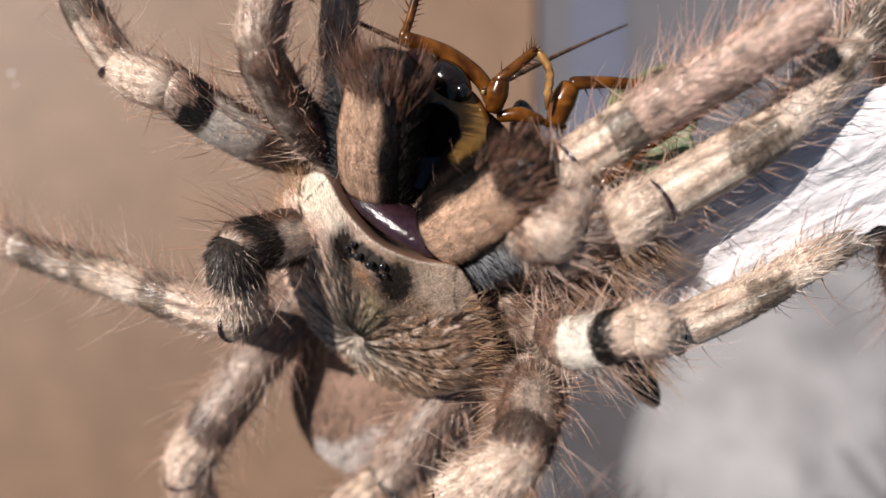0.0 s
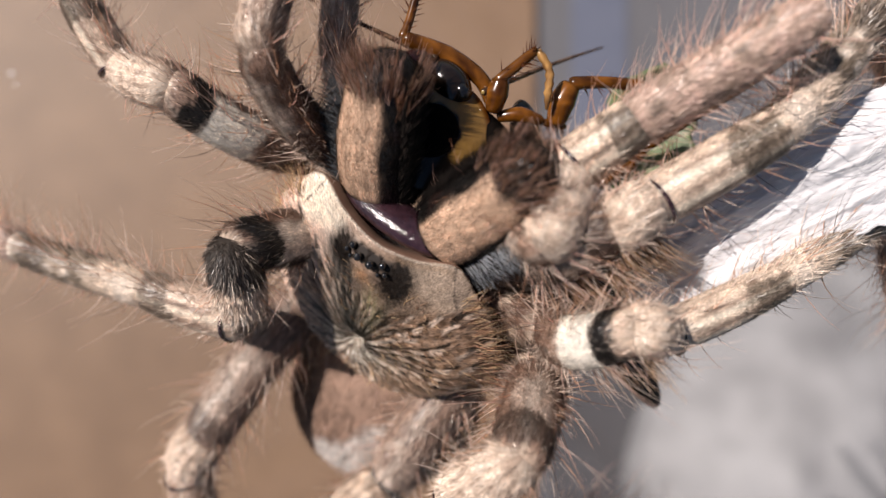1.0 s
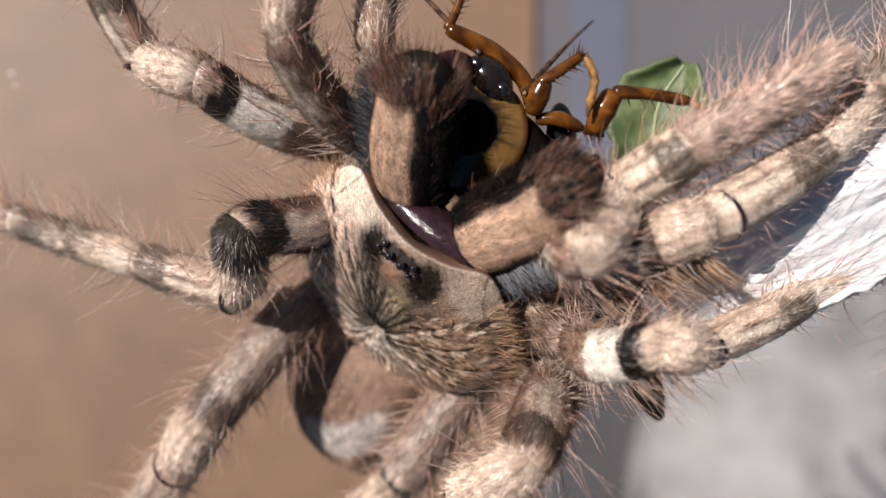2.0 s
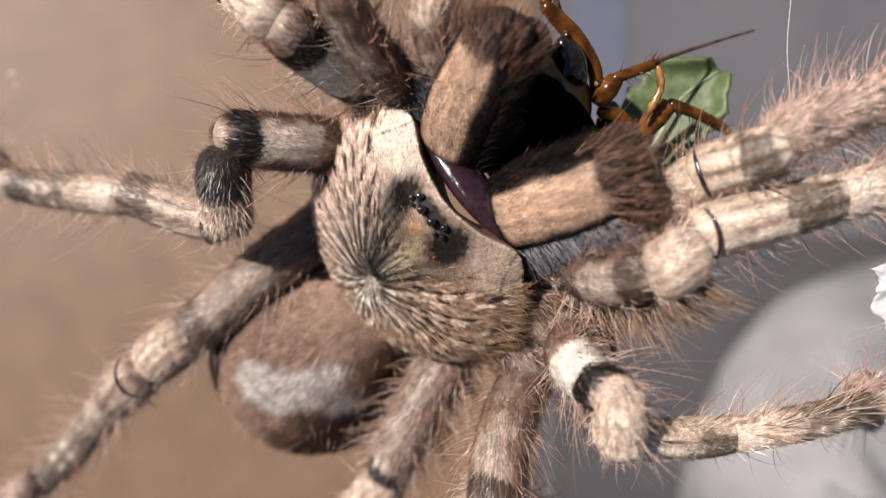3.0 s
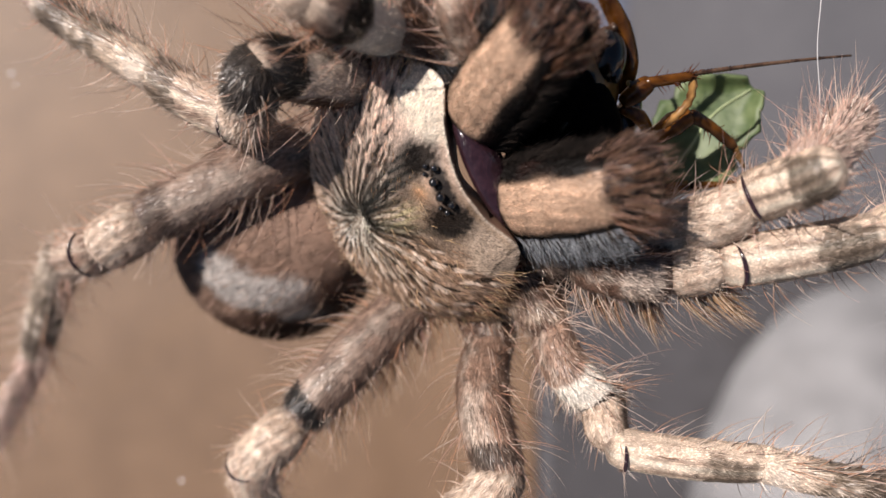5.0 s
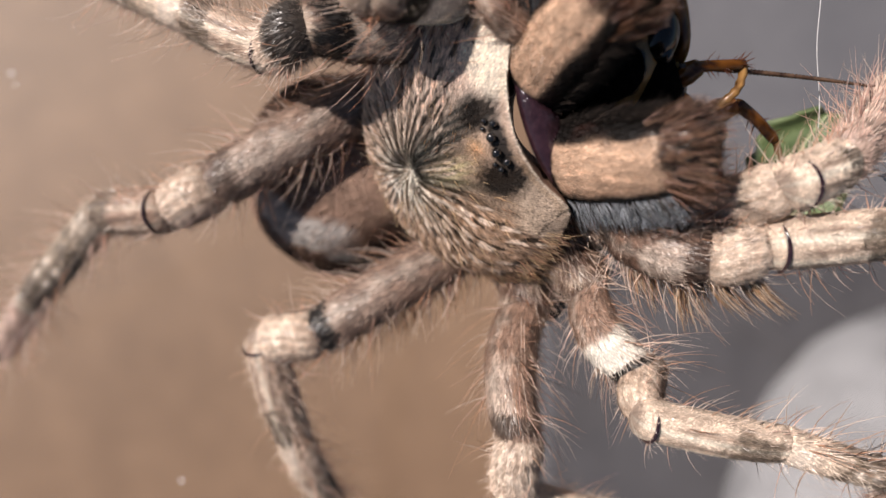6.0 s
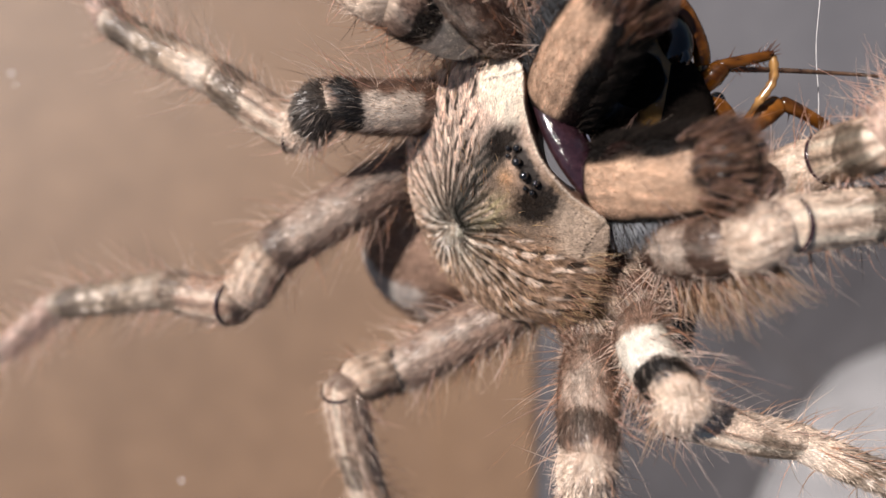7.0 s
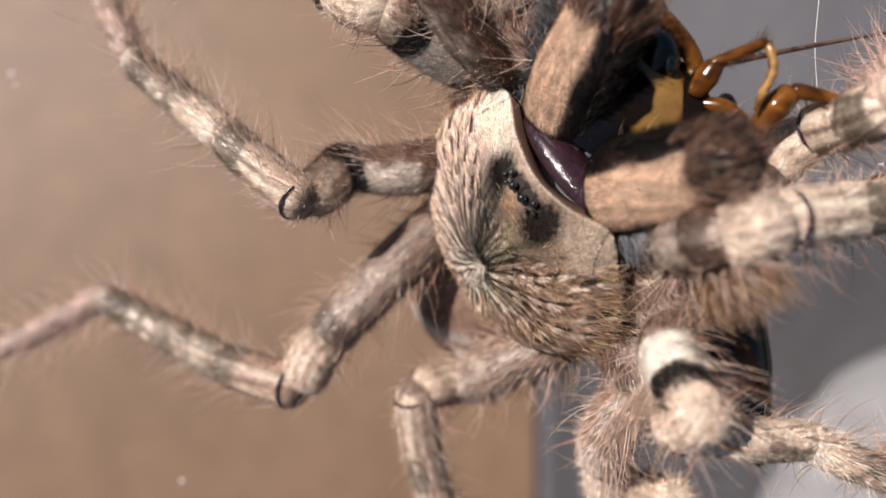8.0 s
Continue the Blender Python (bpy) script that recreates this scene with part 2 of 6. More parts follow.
def limb(name, parent, length, r0, r1, bow, coat, seed, fur=2600, long=90, fur_len=0.9, long_len=4.5, bulge=0.06, pale=None, base=None, band=None, label="",
         long_tone=RUST, fuzz=0.11, blotch=1.0, rise=0.42, flat=0.94, reach=(0.05, 0.97)):
    """A hairy limb segment along +Y with its back to +Z: skin, and under it a coat of short fur and one of long bristles."""
    kw = {k: v for k, v in (("pale", pale), ("base", base), ("band", band)) if v is not None}
    r = np.random.default_rng(seed)

    def surface(u, th):
        rad = (r0 + (r1 - r0) * u) * (1 + bulge * np.sin(np.pi * u)) * (1 + 0.015 * wander(u, th, 1.5, seed))
        end = np.minimum(u, 1 - u) * length / (0.8 * (r0 + r1) / 2)
        rad = rad * np.sqrt(np.clip(1 - (1 - np.clip(end, 0, 1)) ** 2, 0.0, 1)) ** 0.7
        return np.stack([rad * np.sin(th), u * length, bow * 4 * u * (1 - u) + flat * rad * np.cos(th)], -1)

    def mottle(u, th, tone):
        """Streaks that run with the fur, and a few soft blotches."""
        calm = np.clip(1.35 - 1.2 * tone[..., 1:2], 0.3, 1.0)
        streak = 0.5 * np.sin(13 * th + 2.5 * np.sin(5 * u + seed)) + 0.5 * np.sin(29 * th + 3 * np.sin(4 * u + 2 * seed) + seed) * np.sin(17 * u + 5 * th + seed)
        return 1 + calm * (blotch * (0.22 * wander(u, th, 4, seed + 9) + 0.12 * wander(u, th * 2, 11, seed + 4)) + 0.34 * streak)[..., None]

    rows, cols = 64, 36
    us = 0.5 - 0.5 * np.cos(np.pi * np.linspace(0, 1, rows))
    uu, tt = np.meshgrid(us, np.linspace(-np.pi, np.pi, cols, endpoint=False), indexing="ij")
    v = surface(uu, tt).reshape(-1, 3)
    bare = coat(uu, tt, seed, **kw)
    # skin colour lowered to 0.62: painted shade between the hairs
    skin = mesh_object(name, v, grid_faces(rows, cols), SKIN, parent, (bare * mottle(uu, tt, bare)).reshape(-1, 3) * 0.62, label)

    def roots(n, lo, hi, off=0.0):
        u, th = r.uniform(lo, hi, n), r.uniform(off, np.pi, n) * r.choice((-1, 1), n)
        p = surface(u, th)
        along = unit(surface(np.minimum(u + 0.01, 1), th) - surface(u - 0.01, th))
        around = unit(surface(u, th + 0.05) - surface(u, th - 0.05))
        return u, th, p, along, unit(np.cross(around, along))

    u, th, p, along, normal = roots(fur, 0.01, 0.985)
    centre = np.stack([np.zeros(fur), u * length, bow * 4 * u * (1 - u)], -1)
    normal *= np.sign(np.sum(normal * (p - centre), 1, keepdims=True))
    way = unit(along + normal * rise + r.normal(0, 0.22, (fur, 3)))
    side = unit(np.cross(way, normal) + r.normal(0, 0.15, (fur, 3)))
    tone = coat(u, th, seed, **kw)
    short = np.clip(1.2 - 0.85 * tone[:, 1], 0.5, 1.1)  # pale fur is short and plush
    fv, ff = tufts(p, way, side, r.uniform(0.55, 1.4, fur) * fur_len * 0.85 * short, r.uniform(0.018, 0.036, fur))
    fc = tone * mottle(u, th, tone) * r.uniform(0.75, 1.2, (fur, 1)) * np.where(r.uniform(0, 1, (fur, 1)) < 0.04, 0.4, 1.0)
    # among the fur, longer fine hairs that stand off and fray the outline
    some = r.choice(fur, int(fur * fuzz), replace=False)
    mid = len(some)
    up = unit(along[some] * 0.8 + normal[some] * r.uniform(0.5, 1.1, (mid, 1)) + r.normal(0, 0.2, (mid, 3)))
    gv, gf = tufts(p[some], up, unit(np.cross(up, along[some] + r.normal(0, 0.3, (mid, 3)))), r.uniform(0.7, 1.7, mid), r.uniform(0.012, 0.024, mid))
    gc = blend(tone[some], np.array((0.74, 0.62, 0.52)), r.uniform(0.1, 0.8, mid))
    mesh_object("fur", np.concatenate([fv, gv]), ff + [tuple(q + 5 * fur for q in f) for f in gf], FUR, skin, np.repeat(np.concatenate([fc, gc]), 5, 0), smooth=False)
    if long:
        u, th, p, along, normal = roots(long, *reach, 0.85)
        centre = np.stack([np.zeros(long), u * length, bow * 4 * u * (1 - u)], -1)
        normal *= np.sign(np.sum(normal * (p - centre), 1, keepdims=True))
        way = unit(normal + along * r.uniform(0.2, 0.8, (long, 1)) + r.normal(0, 0.25, (long, 3)))
        bend = along * r.uniform(0.1, 0.5, (long, 1)) + r.normal(0, 0.12, (long, 3)) - normal * 0.1
        lens = long_len * r.uniform(0.3, 1.45, long)
        lv, lf, per = whiskers(p, way, bend, lens, np.full(long, 0.045))
        pick = r.uniform(0, 1, long)[:, None]
        tone = np.where(pick < 0.26, long_tone * 1.25, np.where(pick < 0.48, PINK * 1.3, np.where(pick < 0.93, np.array((0.88, 0.74, 0.64)), BROWN * 0.4)))
        mesh_object("long_hair", lv, lf, BRISTLE, skin, np.repeat(tone, per, 0))
    return skin


def fringe(ob, length, rad, seed, n, side=1):
    """Long pale golden hairs in hooked clumps along a limb's lower hind side."""
    r = np.random.default_rng(seed + 77)
    knot = r.integers(0, 26, n)
    th, u = side * (r.uniform(1.2, 2.6, 26)[knot] + r.normal(0, 0.14, n)), (np.linspace(0.08, 0.95, 26)[knot] + r.normal(0, 0.022, n))
    p = np.stack([rad * np.sin(th), u * length, rad * np.cos(th) * 0.94], -1)
    out = np.stack([np.sin(th), np.zeros(n), np.cos(th)], -1)
    way = unit(out + np.array((0.6 * side, 0.15, 0.1)) + r.normal(0, 0.16, (26, 3))[knot] + r.normal(0, 0.06, (n, 3)))
    lv, lf, per = whiskers(p, way, np.array((0.15 * side, 0.5, 0.12)) + r.normal(0, 0.06, (n, 3)), r.uniform(1.6, 3.8, n), np.full(n, 0.062))
    tone = np.where(r.uniform(0, 1, (n, 1)) < 0.45, np.array((0.52, 0.34, 0.20)), np.where(r.uniform(0, 1, (n, 1)) < 0.6, np.array((0.74, 0.60, 0.46)), BROWN))
    mesh_object("fringe", lv, lf, BRISTLE, ob, np.repeat(tone, per, 0), "golden-brown fringe of hooked hair")


def crease(ob, rad):
    """The bare dark fold over a joint: an arched bead across the back."""
    rows, cols = 22, 8
    v = []
    for i in range(rows):
        th = -1.15 + 2.3 * i / (rows - 1)
        fat = 0.17 * math.sin(math.pi * (0.04 + 0.92 * i / (rows - 1))) ** 0.6
        for j in range(cols):
            q = 2 * math.pi * j / cols
            rr = rad * 1.075 + fat * math.cos(q)
            v.append((rr * math.sin(th), 1.25 + 0.8 * math.cos(th) * 0.5 + fat * 1.25 * math.sin(q), 0.2 + rr * math.cos(th) * 0.94))
    mesh_object("joint_fold", v, grid_faces(rows, cols), MEMBRANE, ob, label="dark glossy purple joint skin")


# ---- setting ----
tagged(mesh_object("ground", [(-3000, -3000, 0), (3000, -3000, 0), (3000, 3000, 0), (-3000, 3000, 0)], [(0, 1, 2, 3)], GREY),
       "matt grey cloth spread under everything", "ground", kind="structure")


def slab(name, x0, x1, y0, y1, z0, z1, material, label, category, kind="structure", bev=1.0):
    bm = bmesh.new()
    bmesh.ops.create_cube(bm, size=1)
    for v in bm.verts:
        v.co = Vector(((x0 + x1) / 2 + v.co.x * (x1 - x0), (y0 + y1) / 2 + v.co.y * (y1 - y0), (z0 + z1) / 2 + v.co.z * (z1 - z0))) * MM
    bmesh.ops.bevel(bm, geom=bm.edges[:], offset=bev * MM, segments=2, affect="EDGES")
    me = bpy.data.meshes.new(name)
    bm.to_mesh(me)
    bm.free()
    me.materials.append(material)
    return tagged(new(name, me), label, category, kind=kind)


slab("table_board", -1500, 107, -1500, 1500, 0.5, 9, BOARD, "smooth light brown wooden board beside grey cloth", "board")
# added thin slab that makes the ground darker at lower right
slab("dark_slab", 125, 1500, -1500, 15, 0.4, 1.6, DARK_GREY, "thin darker grey slab over the lower right of the grey cloth", "mat", bev=0.4)
slab("blue_strip", 150, 215, 95, 1500, 0.3, 2.5, BLUE, "dull blue cloth strip lying on the grey cloth", "cloth", bev=0.5)

# The clear wall on which the animal climbs: a gently sloping plane.
PANE_N = Vector((-0.25, -0.10, 1.0)).normalized()
PANE_AT = Vector((0, 0, CAM_Z * 1000 - 92))
pane_turn = Vector((0, 0, 1)).rotation_difference(PANE_N).to_matrix().to_4x4()
pane = slab("clear_panel", -230, 230, -230, 230, -2, 0, CLEAR, "clear plastic enclosure panel, faintly scratched", "panel", kind="structure", bev=0.4)
pane.matrix_world = Matrix.Translation(PANE_AT * MM) @ pane_turn
pane.visible_shadow = False


def pane_z(x, y):
    """Height of the panel's face over a place, in millimetres."""
    return PANE_AT.z - (PANE_N.x * x + PANE_N.y * y) / PANE_N.z


# ---- white tissue ----
def tissue(name, cx, cy, z, rx, ry, rz, lift, seed, label, fold=1.0):
    rows, cols = 60, 90
    v = []
    for i in range(rows):
        rr = (i + 0.02) / (rows - 1)
        for j in range(cols):
            a = 2 * math.pi * j / cols
            x, y = math.cos(a) * rr, math.sin(a) * rr
            e = 1 + 0.10 * noise.noise((math.cos(a) * 1.5 + seed, math.sin(a) * 1.5, 3.0))
            h = (max(0.0, 1 - rr ** 2.6)) ** 0.6
            crease = noise.ridged_multi_fractal(Vector((x * 2.2 + seed, y * 2.2, 0.4)), 0.9, 2.1, 4, 0.9, 2.0)
            v.append((cx + rx * x * e, cy + ry * y * e, z + rz * h + lift * x + fold * 0.8 * crease * rr ** 0.5 + fold * 0.5 * noise.noise((x * 9, y * 5, seed))))
    f = grid_faces(rows, cols)
    f.append(tuple(reversed(range(cols))))
    return tagged(mesh_object(name, v, f, TISSUE), label, "tissue")


heap = tissue("paper_heap", 430, -285, 2, 235, 290, 175, 0, 2.0, "soft rounded heap of greyish white paper on the grey ground", 9.0)
heap.data.materials[0] = noisy("greyish_paper", (0.12, 0.118, 0.124), (0.27, 0.267, 0.276), 5, 0.7, 0.6, fine=4)


def scrap(half_x, half_y, seed):
    """A torn strip of tissue: uneven edges, long folds that run with its fibres."""
    rows, cols = 46, 120
    v = []
    for side in (0.0, -0.25):
        for i in range(rows):
            q = i / (rows - 1) * 2 - 1
            for j in range(cols):
                p = j / (cols - 1) * 2 - 1
                x = half_x * p * (1 + 0.10 * noise.noise((q * 2.5, p * 0.6, seed)) + 0.05 * noise.noise((q * 9, 1.0, seed)))
                y = half_y * q * (1 + 0.16 * noise.noise((p * 3.0, q * 0.5, seed + 4)) + 0.05 * noise.noise((p * 14, 2.0, seed)))
                ridge = noise.ridged_multi_fractal(Vector((p * 0.9 + seed, q * 2.6 + 0.3 * math.sin(3 * p), 0.7)), 0.9, 2.1, 4, 0.9, 2.0)
                v.append((x, y, side + 0.55 * ridge + 1.0 * math.sin(2.2 * q + p) + 0.12 * noise.noise((p * 6, q * 26, seed))))
    f = grid_faces(rows, cols, wrap=False) + [tuple(reversed(face)) for face in grid_faces(rows, cols, wrap=False, first=rows * cols)]
    rim = [i * cols for i in range(rows)] + [(rows - 1) * cols + j for j in range(1, cols)] + [i * cols + cols - 1 for i in range(rows - 2, -1, -1)] + list(range(cols - 2, 0, -1))
    f += [(a, b, b + rows * cols, a + rows * cols) for a, b in zip(rim, rim[1:] + rim[:1])]
    return tagged(mesh_object("tissue_scrap", v, f, TISSUE), "bright fibrous white scrap of torn tissue", "tissue")


flap = scrap(14.0, 5.2, 5.0)


def fibres(ob, rx, ry, rz, n, seed):
    """Loose fibres that lie along a torn scrap and stand out of its edge."""
    r = np.random.default_rng(seed)
    q, a = np.sqrt(r.uniform(0.02, 1, n)), r.uniform(0, 2 * np.pi, n)
    p = np.stack([rx * q * np.cos(a), ry * q * np.sin(a), rz * np.clip(1 - q ** 2.6, 0, 1) ** 0.6 + 0.35], -1)
    way = unit(np.stack([np.ones(n), r.normal(0, 0.22, n), r.normal(0.02, 0.08, n)], -1) * np.where(r.uniform(0, 1, (n, 1)) < 0.5, 1, -1))
    lv, lf, per = whiskers(p, way, r.normal(0, 0.12, (n, 3)), r.uniform(2, 7, n), np.full(n, 0.022))
    mesh_object("fibre_fuzz", lv, lf, BRISTLE, ob, np.tile(np.array((0.84, 0.84, 0.84)), (len(lv), 1)), "fine loose white paper fibres")


fibres(flap, 13, 5.0, 1.4, 300, 3)

# ---- a strand of silk ----
def strand():
    v = []
    for i in range(30):
        q = i / 29
        c = Vector((29.5 + 0.6 * q + 0.15 * math.sin(9 * q), 25.0 - 14.5 * q, CAM_Z * 1000 - 58 - 1.5 * q))
        for j in range(5):
            a = 2 * math.pi * j / 5
            v.append((c.x + 0.045 * math.cos(a), c.y, c.z + 0.045 * math.sin(a)))
    return tagged(mesh_object("silk_strand", v, grid_faces(30, 5), THREAD), "fine white strand of spider silk", "silk")


silk = strand()


# ---- specks of dust on the clear panel ----
def speck(x, y, size, seed):
    r = np.random.default_rng(seed)
    rows, cols = 8, 12
    v = []
    for i in range(rows):
        a = math.pi * i / (rows - 1)
        for j in range(cols):
            b = 2 * math.pi * j / cols
            q = 1 + 0.25 * math.sin(3 * b + seed) + 0.1 * r.normal()
            v.append((size * q * math.sin(a) * math.cos(b), 0.45 * size * q * math.sin(a) * math.sin(b), 0.18 * size * math.cos(a)))
    ob = tagged(mesh_object("dust_speck", v, grid_faces(rows, cols), TISSUE), "tiny pale speck of dust on the clear panel", "dust", group="specks on the panel")
    ob.matrix_world = pose(x * MM, y * MM, pane_z(x, y) * MM, rz=25 * seed)
    return ob


for sx, sy, size, seed in ((-67.1, 27.3, 0.5, 1), (-66.5, 25.6, 0.3, 2), (-40.5, -35.9, 0.4, 3)):
    speck(sx, sy, size, seed)

# ---- leaf ----
def leaf():
    rows, cols = 22, 14
    v = []
    for i in range(rows):
        s = i / (rows - 1)
        half = 4.6 * (math.sin(math.pi * (0.06 + 0.9 * s)) ** 0.7) * (1 + 0.09 * math.sin(s * 19) + 0.06 * math.sin(s * 43))
        for j in range(cols):
            q = j / (cols - 1) * 2 - 1
            v.append((q * half + 0.5 * math.sin(7 * s), s * 13 - 6.5, 1.3 * q * q + 0.35 * math.sin(s * 11 + 5 * abs(q)) * abs(q)))
    f = grid_faces(rows, cols, wrap=False)
    ob = mesh_object("lettuce_leaf", v, f, LEAF)
    thick = ob.modifiers.new("thickness", "SOLIDIFY")
    thick.thickness = 0.35 * MM
    vein = [(0.5 * math.sin(7 * s) + 0.22 * math.cos(a) * (1 - 0.6 * s), s * 12.4 - 6.2, 0.08 + 0.2 * math.sin(a)) for s in np.linspace(0, 1, 14) for a in np.linspace(0, 5.236, 6)]
    mesh_object("midrib", vein, grid_faces(14, 6), noisy("leaf_rib", (0.26, 0.32, 0.15), (0.40, 0.45, 0.27), 300, 0.4), ob)
    return tagged(ob, "small fresh green leaf with a pale midrib", "leaf")


green = leaf()
# ---- the spider ----
spider = tagged(new("spider"), "large hairy tan and black banded tree spider gripping a cockroach", "spider")


def carapace():
    """A domed shield: narrow and cut off in front, wide and round behind, with furrows that run out from the pit."""
    # half of the rim, from the middle of the front edge to the hind end, mirrored and rounded
    half = np.array(((0, 8.2, 4.4), (3.7, 8.6, 3.8), (6.8, 9.5, 2.75), (8.9, 7.6, 2.3), (10.5, 5.2, 1.9), (12.0, 2.0, 1.6), (12.5, -1.8, 1.3), (11.1, -6.2, 0.8), (7.8, -10.0, 0.4), (4.0, -11.7, 0.1), (0, -12.2, 0.0)))
    ring = np.concatenate([half, half[1:-1][::-1] * np.array((-1.07, 1, 1))])
    bead = np.concatenate([[0.5 * (2 * q + (r_ - p_) * w + (2 * p_ - 5 * q + 4 * r_ - o_) * w * w + (3 * q - p_ - 3 * r_ + o_) * w ** 3) for w in np.linspace(0, 1, 14, endpoint=False)]
                           for p_, q, r_, o_ in zip(np.roll(ring, 1, 0), ring, np.roll(ring, -1, 0), np.roll(ring, -2, 0))])
    heading = np.arctan2(bead[:, 1] + 1.0, bead[:, 0])
    bead, heading = bead[np.argsort(heading)], np.sort(heading)

    def edge(a):
        q = (np.asarray(a) + np.pi) % (2 * np.pi) - np.pi
        return np.stack([np.interp(q, heading, bead[:, k], period=2 * np.pi) for k in range(3)], -1)

    def surface(rho, a):
        e = edge(a)
        pit = np.array((0.0, -6.0))
        xy = pit + (e[..., :2] - pit) * rho[..., None]
        x, y = xy[..., 0], xy[..., 1]
        z = 5.05 + (e[..., 2] - 5.05) * rho ** (6.5 - 2.5 * soft(np.sin(a), 0.75, 0.92))
        z = z + 0.7 * np.exp(-((x / 2.6) ** 2 + ((y - 6.2) / 2.6) ** 2)) * (1 - soft(rho, 0.88, 1.0))
        z = z - 1.3 * np.exp(-(rho / 0.11) ** 2)
        furrow = np.cos(a * 8 + 0.6) * 0.5 + 0.5
        z = z - 0.25 * furrow ** 3 * np.exp(-((rho - 0.45) / 0.28) ** 2)
        for side in (-1, 1):
            ang = np.arctan2(9.0, side * 7.6)
            z = z - 0.25 * np.exp(-((a - ang) / 0.10) ** 2) * soft(rho, 0.15, 0.4) * (1 - soft(rho, 0.75, 0.95))
        return np.stack([x, y, z], -1)

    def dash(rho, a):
        """1 in short gaps between clumps of fur, which run out from the pit; their shade is painted dark."""
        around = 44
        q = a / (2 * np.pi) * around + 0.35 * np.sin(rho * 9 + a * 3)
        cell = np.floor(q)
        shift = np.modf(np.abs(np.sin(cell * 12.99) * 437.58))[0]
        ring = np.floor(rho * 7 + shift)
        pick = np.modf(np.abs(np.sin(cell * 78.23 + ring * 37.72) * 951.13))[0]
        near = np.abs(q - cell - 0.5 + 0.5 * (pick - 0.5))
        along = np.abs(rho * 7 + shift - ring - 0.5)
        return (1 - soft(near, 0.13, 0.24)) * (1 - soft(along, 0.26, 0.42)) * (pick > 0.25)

    def velvet(x, y):
        """1 on the short-haired front between the two arcs, 0 on the shaggy flanks."""
        return soft(y - 0.8 * np.abs(x) + 0.9, -0.5, 0.8) * soft(y, 0.5, 2.0)

    def coat(rho, a, p):
        x, y = p[..., 0], p[..., 1]
        # sunlight on the left side is painted in as a paler coat
        lit_flank = soft(-x + 0.35 * y, -3.0, 8.0)
        c = blend(np.broadcast_to(np.array((0.31, 0.205, 0.14)), (*x.shape, 3)), np.array((0.92, 0.73, 0.61)), lit_flank * 0.9 + 0.1 * np.sin(5 * x) * np.sin(4 * y))
        wave = a * 30 + 2.0 * np.sin(a * 5) + 0.8 * np.sin(rho * 8 + a * 2)
        ray = np.sin(wave)
        close = np.exp(-((rho - 0.06) / 0.52) ** 4)
        # fine dark lines run out from the pit, with pale hair between them
        c = blend(c, np.array((0.03, 0.032, 0.026)), close * soft(ray - 0.5 * soft(rho, 0.2, 0.55), -0.1, 0.35) * 0.85)
        c = blend(c, np.array((0.84, 0.80, 0.70)), np.exp(-(rho / 0.36) ** 2) * soft(-ray, 0.2, 0.7) * 0.9)
        # dark bands from the pit to the marks beside the eyes, olive hair between
        left = np.exp(-((x + 0.27 * (y + 6.0)) / (0.6 + 0.09 * (y + 6))) ** 2) * soft(y, -5.6, -3.5) * (1 - soft(y, 5.0, 6.5))
        right = np.exp(-((x - 0.33 * (y + 6.0)) / 0.5) ** 2) * soft(y, -5.6, -3.5) * (1 - soft(y, 5.0, 6.5))
        streak = 0.86 + 0.14 * np.sin(9 * x + 0.5 * y)
        c = blend(c, np.array((0.045, 0.048, 0.044)), np.clip(left * 1.7, 0, 1) * 0.98 * streak)
        c = blend(c, np.array((0.06, 0.058, 0.04)), np.clip(right * 1.3, 0, 1) * 0.85 * streak)
        c = blend(c, np.array((0.56, 0.51, 0.29)), np.exp(-((x - 1.0) / 1.0) ** 2 - ((y - 1.2) / 2.3) ** 2) * 0.7 * (0.7 + 0.3 * np.sin(9 * x)))
        smooth = velvet(x, y)
        # greyer velvet on the right front; painted gloss on bright clump tips of the flanks
        c = blend(c, np.array((0.33, 0.245, 0.18)), smooth * soft(x, 1.0, 5.0) * 0.7)
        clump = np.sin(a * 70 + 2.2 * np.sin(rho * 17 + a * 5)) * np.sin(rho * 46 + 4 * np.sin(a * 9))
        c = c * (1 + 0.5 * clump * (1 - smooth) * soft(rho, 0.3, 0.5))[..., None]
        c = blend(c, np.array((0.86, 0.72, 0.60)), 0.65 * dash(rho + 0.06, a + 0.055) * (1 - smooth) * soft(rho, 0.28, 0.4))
        # shade inside the gaps, put into the coat's colour
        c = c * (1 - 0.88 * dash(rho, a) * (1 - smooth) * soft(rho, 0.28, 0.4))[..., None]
        # pale velvet on the front corners, painted brighter on the sunlit left
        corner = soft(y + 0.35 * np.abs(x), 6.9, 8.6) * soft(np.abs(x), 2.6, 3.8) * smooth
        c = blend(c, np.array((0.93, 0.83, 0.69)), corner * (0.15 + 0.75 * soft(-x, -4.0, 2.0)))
        # rusty spot behind the eyes, black marks beside and round them
        c = blend(c, np.array((0.74, 0.49, 0.29)), np.exp(-((x + 0.2) / 0.85) ** 2 - ((y - 4.6) / 1.25) ** 2) * 0.85)
        rough = 0.5 * np.sin(7 * x) * np.sin(6 * y + x)
        for mx, my, rx, ry in ((-2.75, 5.6, 1.1, 1.8), (2.95, 5.7, 1.4, 2.2)):
            c = blend(c, BLACK, np.clip((1.9 + rough) * np.exp(-((x - mx) / rx) ** 2 - ((y - my) / ry) ** 2), 0, 0.97))
